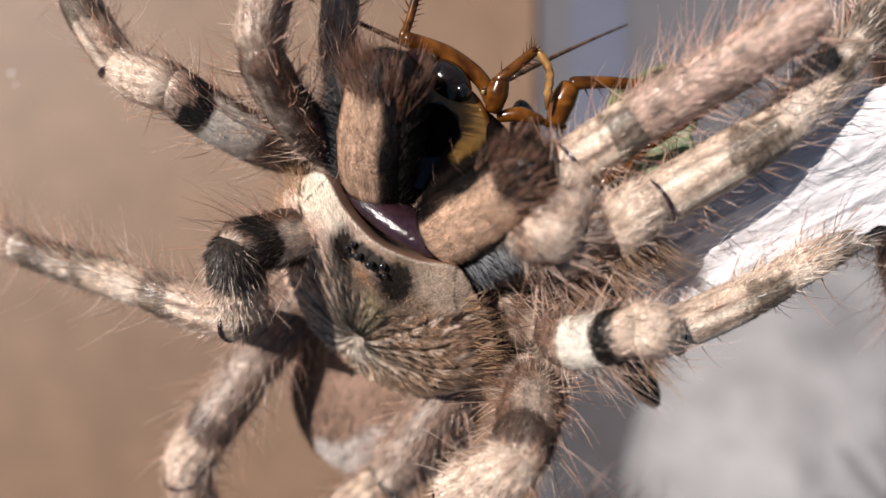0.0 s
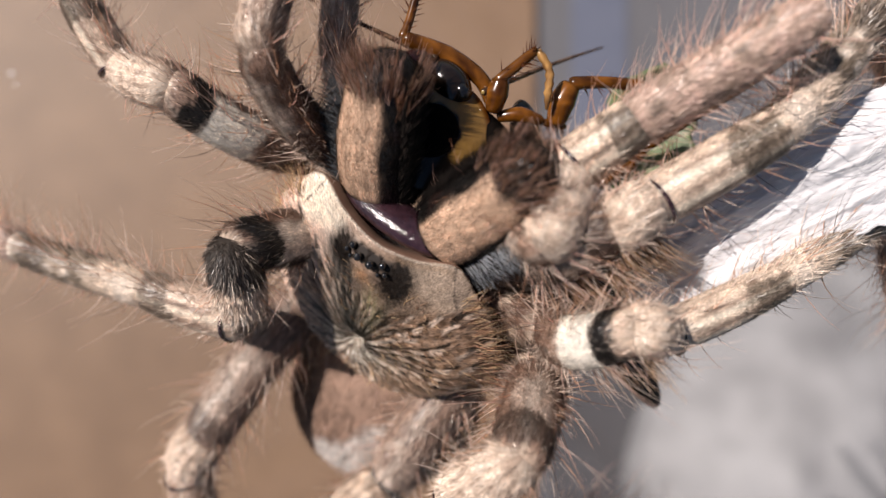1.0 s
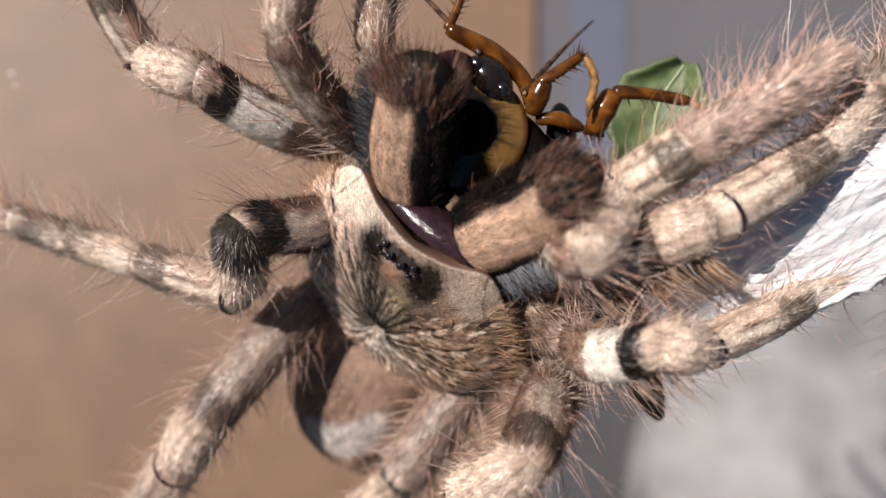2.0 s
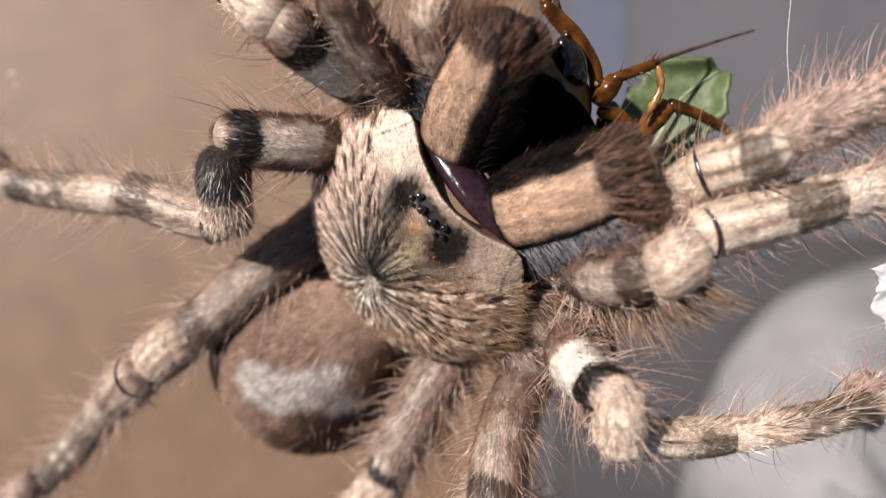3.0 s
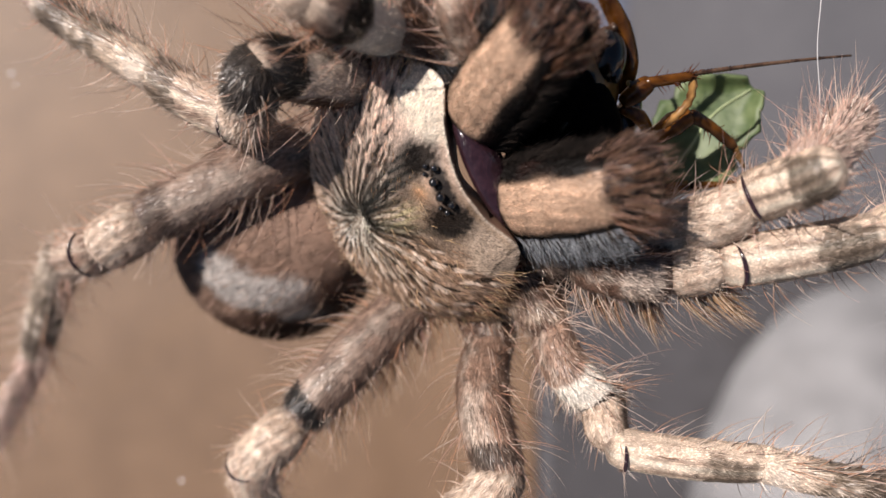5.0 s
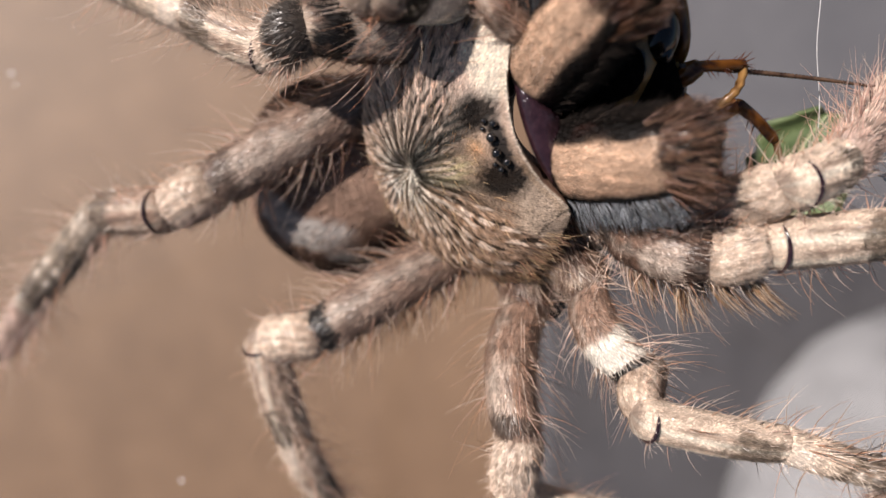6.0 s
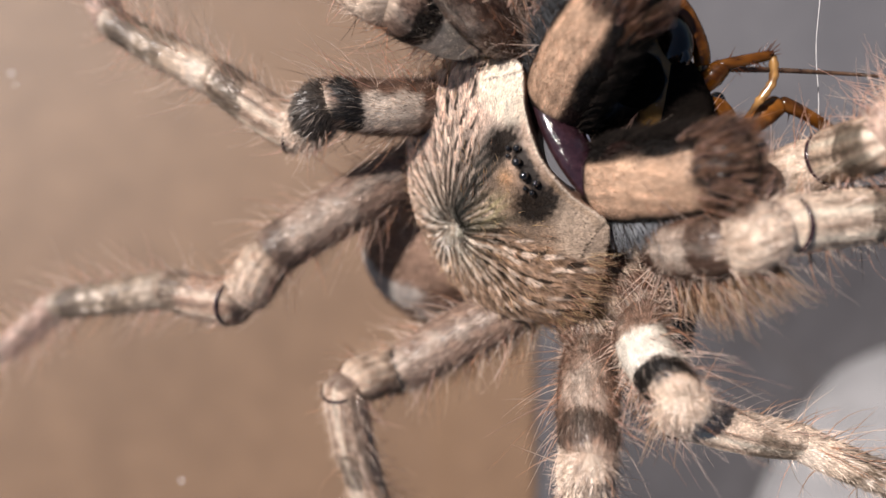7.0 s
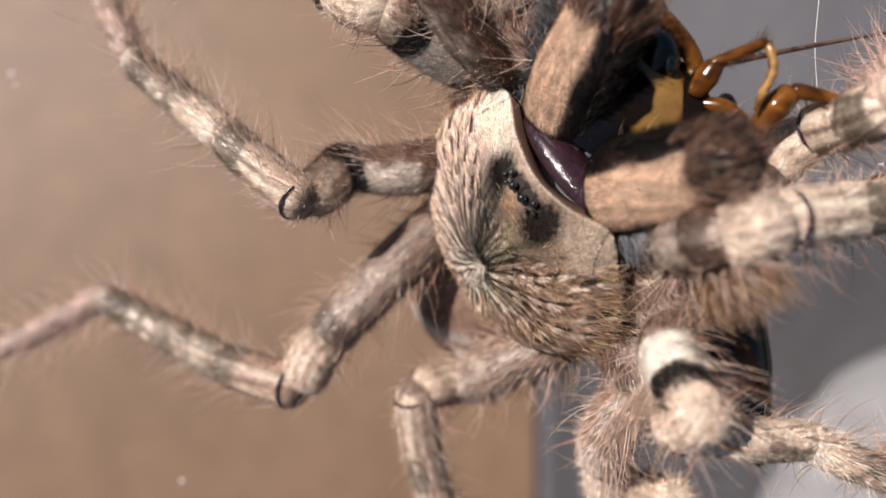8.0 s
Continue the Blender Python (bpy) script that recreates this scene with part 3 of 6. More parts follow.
        c = blend(c, BLACK, np.clip(2.0 * np.exp(-(x / 2.0) ** 4 - ((y - 6.95) / 0.55) ** 2), 0, 0.97))
        # the front edge: a rusty line, then a pale lip, painted brighter on the sunlit left
        front = soft(np.sin(a), 0.80, 0.86)
        c = blend(c, np.array((0.55, 0.36, 0.20)), front * soft(rho, 0.945, 0.955) * (1 - soft(rho, 0.978, 0.985)) * 0.15)
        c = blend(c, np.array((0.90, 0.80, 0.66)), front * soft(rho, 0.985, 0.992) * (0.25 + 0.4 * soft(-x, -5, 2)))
        fold = np.exp(-((y - (9.5 - 2.3 * (np.abs(x) - 6.8))) / 0.13) ** 2) * soft(np.abs(x), 6.5, 6.7) * (1 - soft(np.abs(x), 8.2, 8.5))
        c = blend(c, np.array((0.03, 0.02, 0.015)), fold * 0.9)
        fleck = np.sin(9.1 * x + 3 * np.sin(2.3 * y)) * np.sin(8.3 * y + 2.5 * np.sin(3.1 * x))
        return c * (1 + 0.14 * fleck)[..., None]

    rows, cols = 90, 260
    aa = np.linspace(0, 2 * np.pi, cols, endpoint=False)
    rr, an = np.meshgrid(np.linspace(0.001, 1, rows), aa, indexing="ij")
    top = surface(rr, an)
    lip = top[-1] + np.array((0, 0, -0.3))
    under = lip * np.array((0.55, 0.55, 1)) + np.array((0, 0, -4.2))
    belly = under * np.array((0.3, 0.3, 1)) + np.array((0, 0, -0.6))
    v = np.concatenate([top.reshape(-1, 3), lip, under, belly])
    # shield skin lowered to 0.6, again as shade under the fur
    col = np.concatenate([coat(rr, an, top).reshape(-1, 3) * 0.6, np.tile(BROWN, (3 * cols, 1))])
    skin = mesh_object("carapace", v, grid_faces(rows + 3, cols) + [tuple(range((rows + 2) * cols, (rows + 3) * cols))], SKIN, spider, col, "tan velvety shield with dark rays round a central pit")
    r = np.random.default_rng(11)
    n = 100000
    rho, a = np.sqrt(r.uniform(0.002, 1, n)), r.uniform(0, 2 * np.pi, n)
    p = surface(rho, a)
    clear = np.ones(n, bool)
    for ex, ey, ez, er in EYES:
        clear &= np.hypot(p[:, 0] - ex, p[:, 1] - ey) > er + 0.12
    rho, a, p = rho[clear], a[clear], p[clear]
    n = len(rho)
    out = unit(surface(np.minimum(rho + 0.02, 1.02), a) - surface(rho - 0.02, a))
    round_ = unit(surface(rho, a + 0.02) - surface(rho, a - 0.02))
    up = unit(np.cross(out, round_))
    plush, gap = velvet(p[:, 0], p[:, 1]), dash(rho, a)
    lock = np.sin(a * 44 + 1.4 * np.sin(rho * 13)) * np.sin(rho * 40 + 3 * np.sin(a * 7))
    dots = r.uniform(0, 1, n) < 0.05 - 0.035 * plush
    way = unit(out + up * (0.30 + 0.22 * lock * (1 - plush))[:, None] + round_ * (0.28 * np.sin(a * 44 + 2) * (1 - plush))[:, None] + r.normal(0, 0.10, (n, 3)))
    size = (0.28 + 0.32 * (1 - plush)) * (1 - 0.6 * gap * (1 - plush)) * (1 + 0.5 * np.exp(-(rho / 0.2) ** 2))
    fv, ff = tufts(p, way, unit(np.cross(way, up)), r.uniform(0.6, 1.25, n) * size, r.uniform(0.02, 0.042, n))
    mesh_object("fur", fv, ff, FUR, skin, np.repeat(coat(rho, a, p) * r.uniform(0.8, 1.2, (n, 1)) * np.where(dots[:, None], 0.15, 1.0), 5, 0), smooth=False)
    n = 1500
    a = r.uniform(0, 2 * np.pi, n)
    rho = np.where(r.uniform(0, 1, n) < 0.7, r.uniform(0.93, 1, n), np.sqrt(r.uniform(0.05, 0.9, n)))
    keep = ~((np.sin(a) > 0.7) & (rho > 0.75))
    a, rho = a[keep], rho[keep]
    p = surface(rho, a)
    out = unit(surface(np.minimum(rho + 0.02, 1.02), a) - surface(rho - 0.02, a))
    way = unit(out + np.array((0, 0, 0.35)) + r.normal(0, 0.2, (len(a), 3)))
    lv, lf, per = whiskers(p, way, r.normal(0, 0.15, (len(a), 3)) + np.array((0, 0, 0.1)), r.uniform(0.6, 1.7, len(a)) * (1 + 0.8 * (rho > 0.9)), np.full(len(a), 0.036))
    mesh_object("long_hair", lv, lf, BRISTLE, skin, np.repeat(np.where(r.uniform(0, 1, (len(a), 1)) < 0.6, np.array((0.74, 0.57, 0.36)), RUST), per, 0))
    n = 170
    a, rho = r.uniform(-0.6, 2.6, n), r.uniform(0.01, 0.10, n)
    a = np.round(a * 7) / 7 + r.normal(0, 0.05, n)
    p = surface(rho, a)
    out = unit(surface(rho + 0.05, a) - p)
    way = unit(out + np.array((0, 0, 0.35)) + r.normal(0, 0.08, (n, 3)))
    lv, lf, per = whiskers(p, way, np.array((0, 0, -0.22)) + r.normal(0, 0.06, (n, 3)), r.uniform(0.7, 1.7, n), np.full(n, 0.04))
    mesh_object("tuft", lv, lf, BRISTLE, skin, np.tile(np.array((0.80, 0.78, 0.71)), (len(lv), 1)), "silvery locks of hair round the pit")
    n = 900
    x = r.uniform(-5.5, 6.5, n)
    p = np.stack([x, -11.0 + 0.05 * x * x, np.full(n, -0.4) + r.uniform(-1.0, 1.0, n)], -1)
    way = unit(np.stack([x * 0.12, np.full(n, -1.0), np.full(n, 0.15)], -1) + r.normal(0, 0.2, (n, 3)))
    lv, lf, per = whiskers(p, way, r.normal(0, 0.1, (n, 3)), r.uniform(1.2, 3.4, n), np.full(n, 0.04))
    mesh_object("tuft", lv, lf, BRISTLE, skin, np.tile(np.array((0.62, 0.57, 0.54)), (len(lv), 1)), "pale grey tuft of hair at the back edge")
    return skin


# eight eyes in two rows behind the front edge: place and radius
EYES = ((-1.61, 7.25, 5.1, 0.33), (1.61, 7.25, 5.1, 0.33), (-0.64, 6.95, 5.55, 0.40), (0.64, 6.95, 5.55, 0.40),
        (-2.05, 6.5, 5.2, 0.27), (2.05, 6.5, 5.2, 0.27), (-1.5, 6.25, 5.4, 0.21), (1.5, 6.25, 5.4, 0.21))
shield = carapace()


def ball(name, centre, radii, material, parent, coat=None, label="", rows=18, cols=24, turn=None):
    v = []
    for i in range(rows):
        a = math.pi * i / (rows - 1)
        for j in range(cols):
            b = 2 * math.pi * j / cols
            q = Vector((radii[0] * math.sin(a) * math.cos(b), radii[1] * math.cos(a), radii[2] * math.sin(a) * math.sin(b)))
            v.append(tuple((turn @ q if turn else q) + Vector(centre)))
    return mesh_object(name, v, grid_faces(rows, cols), material, parent, None if coat is None else np.tile(coat, (len(v), 1)), label)


for x, y, z, q in EYES:
    ball("eye", (x, y, z), (q, q, q), EYE, shield, rows=10, cols=14)

# added black ball: fills the gap between the jaws in place of deep shade
ball("jaw_gap_fill", (0, 10.5, -7.0), (7.0, 6.0, 3.0), SHADE_BLACK, spider, None, "black filler standing in for shade between the jaws")

# glossy bare skin between the shield and the jaws
ball("face_membrane", (0, 9.0, 1.5), (5.6, 1.2, 1.9), MEMBRANE, spider, label="glossy dark purple bare skin below the eyes")


def coat_jaw(u, th, seed, pale=0.5, base=BLACK):
    n = wander(u, th, 1.3, seed)
    c = blend(np.broadcast_to(BLACK * 0.8, (*u.shape, 3)), np.array((0.03, 0.014, 0.011)), np.clip(n, 0, 1))
    patch = soft(u, 0.13, 0.16) * (1 - soft(u + 0.05 * n, 0.76, 0.88)) * (1 - soft(np.abs(th + 0.04 * np.sin(17 * u) + 0.03 * n), 0.60, 0.78))
    return blend(c, np.array((0.60, 0.405, 0.28)) * (1 + 0.12 * np.sin(21 * th + 3 * np.sin(7 * u)))[..., None], patch)


def jaw(side):
    a, b, size = np.array((side * 3.3, 7.5, -0.6)), np.array((side * 7.2, 19.6, -1.6)), 13.6
    ob = limb("chelicera", spider, size, 3.2, 2.7, 0.9, lambda u, th, seed: coat_jaw(u, th - 0.05 * side, seed), 31 + side, fuzz=0.0, blotch=0.35, fur=20000, long=0, fur_len=0.55, bulge=0.16,
              rise=0.16, label="stout jaw, black with a tan velvet patch on top")
    ob.matrix_local = segment_pose(a * MM, b * MM, Vector((0, 1, 0)))
    r = np.random.default_rng(90 + side)

    def on_jaw(u, th):
        rad = (3.2 - 0.5 * u) * (1 + 0.16 * np.sin(np.pi * u)) * np.sqrt(np.clip(1 - np.clip((u - 0.80) / 0.22, 0, 1) ** 2, 0.02, 1))
        return np.stack([rad * np.sin(th), u * size, 3.6 * u * (1 - u) + 0.94 * rad * np.cos(th)], -1)

    # long dark hair at the tip, lying forward over the end
    n = 950
    th = r.uniform(-3.1, 3.1, n)
    u = np.where(np.abs(th) < 1.0, 0.80, 0.70) + 0.19 * r.uniform(0, 1, n)
    way = unit(np.stack([np.sin(th) * 0.36, np.ones(n), np.cos(th) * 0.36], -1) + r.normal(0, 0.12, (n, 3)))
    lv, lf, per = whiskers(on_jaw(u, th), way, r.normal(0, 0.07, (n, 3)), r.uniform(0.9, 3.1, n), np.full(n, 0.036))
    pick = r.uniform(0, 1, (n, 1))
    tone = np.where(pick < 0.30, np.array((0.30, 0.15, 0.09)), np.where(pick < 0.42, DARK * 0.6, np.where(pick < 0.80, np.array((0.46, 0.30, 0.21)), PINK * 1.15)))
    mesh_object("brush", lv, lf, BRISTLE, ob, np.repeat(tone, per, 0), "dark reddish brush of hair at the jaw's tip")
    # black hair on the inner face
    n = 2600
    th, u = -side * r.uniform(1.15, 2.6, n), r.uniform(0.05, 0.9, n)
    way = unit(np.stack([np.sin(th) * 0.5, np.full(n, 1.0), np.cos(th) * 0.3], -1) + r.normal(0, 0.12, (n, 3)))
    lv, lf, per = whiskers(on_jaw(u, th), way, r.normal(0, 0.1, (n, 3)), r.uniform(0.8, 1.9, n), np.full(n, 0.04))
    mesh_object("inner_fringe", lv, lf, DULL_FUR, ob, np.repeat(np.where(r.uniform(0, 1, (n, 1)) < 0.8, BLACK * 1.3, DARK), per, 0), "dense black hair on the inner side")
    n = 2600
    th, u = side * r.uniform(1.0, 2.2, n), r.uniform(0.08, 0.8, n)
    way = unit(np.stack([np.sin(th) * 0.9, np.full(n, 0.4), np.cos(th) * 0.3], -1) + r.normal(0, 0.15, (n, 3)))
    lv, lf, per = whiskers(on_jaw(u, th), way, r.normal(0, 0.1, (n, 3)), r.uniform(0.9, 2.6, n), np.full(n, 0.045))
    # the left jaw's fringe takes 0.3 of the right one's tone
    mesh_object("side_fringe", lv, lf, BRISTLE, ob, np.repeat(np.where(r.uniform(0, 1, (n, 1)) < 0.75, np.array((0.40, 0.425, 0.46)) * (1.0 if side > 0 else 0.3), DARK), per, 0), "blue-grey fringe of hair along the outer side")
    fv = []
    for i in range(16):
        q = i / 15
        c = Vector((-side * 1.2 * q, 11.8 + 1.2 * math.sin(2.2 * q) - 5 * q * q, -1.8 - 6.0 * q))
        for j in range(10):
            w = 2 * math.pi * j / 10
            rad = 1.1 * (1 - q) ** 0.7 + 0.05
            fv.append((c.x + rad * math.cos(w), c.y + rad * math.sin(w), c.z))
    mesh_object("fang", fv, grid_faces(16, 10), FANG, ob, label="curved glossy black fang")
    return ob


def segment_pose(a, b, out):
    """A pose whose +Y runs from a to b and whose back lies in the upright plane through out."""
    a, b = Vector(a), Vector(b)
    d = (b - a).normalized()
    s = Vector(out).cross(Vector((0, 0, 1))).normalized()
    x = (s - d * s.dot(d)).normalized()
    z = x.cross(d)
    m = Matrix((x, d, z)).transposed().to_4x4()
    m.translation = a
    return m


JAWS = [jaw(side) for side in (-1, 1)]


def abdomen():
    def surface(t, a):
        w = np.sin(np.pi * np.clip(t, 0, 1)) ** 0.62
        return np.stack([12.4 * w * np.cos(a) * (0.92 + 0.1 * t), -30.0 * t, 11.0 * w * np.sin(a)], -1)

    def coat(t, a, p):
        x, y, z = p[..., 0], p[..., 1], p[..., 2]
        top = soft(np.sin(a), -0.1, 0.35)
        c = blend(np.broadcast_to(BROWN * 0.35, (*t.shape, 3)), TAN * 0.7, top * (1 - soft(np.abs(x + 0.6 * np.sin(y * 0.9)), 4.2, 7.0)))
        ragged = 0.5 * np.sin(1.3 * x) + 0.3 * np.sin(2.9 * x + y)
        along, across = 0.71 * (x - 3.0) + 0.71 * (y + 12.2), 0.71 * (y + 12.2) - 0.71 * (x - 3.0)
        c = blend(c, np.array((0.50, 0.47, 0.44)), (1 - soft(np.abs(along) + 0.9 * ragged, 4.6, 6.4)) * (1 - soft(np.abs(across) + 0.7 * ragged, 1.8, 3.1)) * top * (0.85 + 0.15 * np.sin(5 * x + 3 * np.sin(4 * y))))
        return blend(c, BROWN, np.exp(-((np.abs(x) - 6.6) / 0.9) ** 2) * 0.6) * (1 + 0.22 * np.sin(1.7 * x + 2 * np.sin(0.9 * y)) * np.sin(1.3 * y + 1.5 * np.sin(1.1 * x)))[..., None]

    rows, cols = 40, 48
    tt, aa = np.meshgrid(0.5 - 0.5 * np.cos(np.pi * np.linspace(0, 1, rows)), np.linspace(0, 2 * np.pi, cols, endpoint=False), indexing="ij")
    v = surface(tt, aa)
    skin = mesh_object("abdomen", v.reshape(-1, 3), grid_faces(rows, cols), SKIN, spider, coat(tt, aa, v).reshape(-1, 3), "plump brown abdomen with a grey-white patch")
    r = np.random.default_rng(5)
    n = 42000
    t, a = np.arccos(1 - 2 * r.uniform(0.002, 0.998, n)) / np.pi, r.uniform(-0.6, np.pi + 0.6, n)
    p = surface(t, a)
    up = unit(p * np.array((1.0, 0.0, 1.0)))
    way = unit(np.array((0, -1.0, 0)) + up * 0.5 + r.normal(0, 0.2, (n, 3)))
    fv, ff = tufts(p, way, unit(np.cross(way, up)), r.uniform(0.6, 1.2, n), r.uniform(0.025, 0.045, n))
    mesh_object("fur", fv, ff, DULL_FUR, skin, np.repeat(coat(t, a, p) * r.uniform(0.7, 1.25, (n, 1)), 5, 0), smooth=False)
    n = 700
    t, a = r.uniform(0.12, 0.97, n), r.uniform(-0.5, np.pi + 0.5, n)
    p = surface(t, a)
    up = unit(p * np.array((1.0, 0.0, 1.0)))
    way = unit(np.array((0, -0.7, 0)) + up * 0.8 + r.normal(0, 0.25, (n, 3)))
    lv, lf, per = whiskers(p, way, r.normal(0, 0.12, (n, 3)) - up * 0.15, r.uniform(0.9, 2.3, n), np.full(n, 0.03))
    mesh_object("long_hair", lv, lf, BRISTLE, skin, np.repeat(np.where(r.uniform(0, 1, (n, 1)) < 0.6, np.array((0.62, 0.45, 0.34)), PINK), per, 0))
    ball("pedicel", (0, -11.0, -2.6), (2.4, 2.6, 2.0), SKIN, spider, BROWN)
    return skin


BELLY = abdomen()

# ---- legs: hip, then joints; segments are built to their lengths and keyed in motions() ----
# tag: hip, segment lengths, stoutness, paleness of the markings by segment, ground colour of the femur, its bow, strength of its black band
LEG_SIZES = {
    "left_third": ((-11.41, -3.07, -3.39), (15.08, 7.50, 11.32, 17.37, 24.25), 0.9, (0.7, 0.9, 0.5, 0.6, 0.3), BROWN, 3.0, 1.0),
    "left_fourth": ((-8.6, -7.74, -2.66), (23.69, 6.41, 11.65, 21.58, 22.55), 1.02, (0.2, 0.95, 0.12, 0.1, 0.3), GREYBROWN, 1.2, 0.5),
    "left_second": ((-13.35, 3.74, -4.19), (15.41, 10.83, 8.54, 17.21, 23.44), 0.84, (1.05, 0.9, 0.6, 0.5, 0.3), GREYBROWN, 1.6, 1.0),
    "left_first": ((-8.53, 8.0, -2.23), (13.64, 7.21, 11.19, 15.52, 20.79), 0.72, (0.2, 0.45, 0.5, 0.4, 0.3), BROWN, 1.6, 0.15),
    "palp_left": ((-5.76, 11.71, -3.81), (8.40, 10.09, 7.18, 12.04), 0.8, (0.2, 0.35, 0.3, 0.3, 0.3), TAN, 1.6, 0.3),
    "palp_right": ((5.35, 11.71, -3.62), (8.96, 7.15, 6.20, 14.14), 1.06, (0.6, 1.2, 0.95, 0.3, 0.3), TAN, 0.3, 0.1),
    "right_first": ((9.85, 8.9, -3.47), (9.07, 4.35, 11.51, 14.70, 20.66), 0.88, (0.3, 1.1, 0.95, 0.8, 0.3), BROWN, 1.6, 0.5),
    "right_second": ((15.1, 4.91, -1.86), (9.57, 5.24, 12.03, 13.96, 19.14), 0.75, (1.3, 1.1, 0.95, 0.8, 0.3), TAN, 2.2, 1.0),
    "right_third": ((16.47, -2.87, -1.76), (13.50, 9.65, 11.87, 15.98, 18.28), 0.86, (0.3, 0.95, 0.8, 0.5, 0.3), TAN, 2.0, 0.7),
    "right_fourth": ((9.41, -6.78, -1.82), (19.37, 7.09, 13.31, 15.17, 20.48), 0.95, (0.1, 1.0, 0.4, 0.35, 0.3), GREYBROWN, 1.5, 1.0),
}

LEGS = {}
LAP = 1.0  # by which a segment reaches back into the one before
for tag, (hip, lens, fat, pale, base, bow, band) in LEG_SIZES.items():
    palp = tag[0] == "p"
    seed = sum(ord(ch) for ch in tag) * 3
    names = (("femur", coat_femur), ("patella", coat_cap), ("tibia", coat_patella), ("metatarsus", coat_foot if palp else coat_tibia)) + (() if palp else (("tarsus", coat_foot),))
    radii = ((2.75, 2.6), (2.55, 2.5), (2.4, 2.2), (2.15, 1.7), (1.65, 1.35))
    if palp:
        radii = ((1.5, 1.7), (2.1, 2.05), (1.95, 1.85), (1.9, 1.6))
    parts = []
    sx = 1 if hip[0] > 0 else -1
    inner = np.array((hip[0] * 0.45, hip[1] * 0.55, -2.6))
    reach = float(np.linalg.norm(np.array(hip) - inner)) + 1.2
    hipbone = limb("coxa", spider, reach, 3.1 * fat, 3.1 * fat, 0.2, coat_coxa, seed + 5, fur=4500, long=90, fuzz=0.2, fur_len=1.1, long_len=2.4, long_tone=CREAM, rise=0.4)
    hipbone.matrix_local = segment_pose(inner * MM, np.array(hip) * MM, Vector((sx, 0, 0)))
    for k, (nm, fn) in enumerate(names):
        if tag == "left_third" and k == 1:
            fn = coat_dark_cap
        last = palp and k == 3
        ob = limb(nm, spider, lens[k] + (0.8, 0.1, 0.6, 0.4, 0.4)[k] + (LAP if k else 0), radii[k][0] * fat, radii[k][1] * fat, (bow, 0.5, 0.4, 0.3, -0.4)[k], fn, seed + k,
                  fur=(13000, 7000, 13000, 10000, 5000)[k], long=int((210, 55, 90, 200, 240)[k] * (0.6 if tag in ("left_first", "palp_left", "right_second", "right_third") else 1)), fur_len=(0.5, 0.42, 0.34, 0.5, 0.85)[k] * (1.5 if last else 1.6 if tag[-5:] in ("third", "ourth") else 1),
                  long_len=(4.2, 3.0, 3.2, 4.6, 5.2)[k] * (0.8 if last else 1), pale=pale[k] if not last else None, base=base if k == 0 else np.array((0.54, 0.40, 0.31)) if last else None,
                  band=band if k == 0 else None, long_tone=PINK if last else RUST, blotch=0.4 if k in (1, 2) else 1.0, fuzz=((0.06, 0.03, 0.012, 0.05, 0.1) if tag in ("right_first", "right_second", "left_second", "palp_right") else (0.10, 0.08, 0.06, 0.08, 0.1))[k], rise=(0.24, 0.26, 0.14, 0.26, 0.42)[k])
        if k == 2:
            crease(ob, radii[k][0] * fat)
        parts.append(ob)
        if k == 0 and tag in ("right_first", "right_second", "left_first", "right_fourth"):
            fringe(ob, lens[0], 2.7 * fat, seed, 700 if tag == "right_first" else 130, -1 if tag in ("left_first", "right_fourth") else 1)
        if k == 1 and tag == "right_first":
            fringe(ob, lens[1], 2.5 * fat, seed + 3, 260)
    LEGS[tag] = parts

# ---- the cockroach: its own axes are x right, y up, z to the eye as it hangs in the jaws at the start; the origin is its head ----
roach = tagged(new("cockroach"), "glossy amber-brown cockroach held in the spider's jaws", "insect")
AMBER, HONEY = np.array((0.135, 0.041, 0.006)), np.array((0.62, 0.42, 0.14))


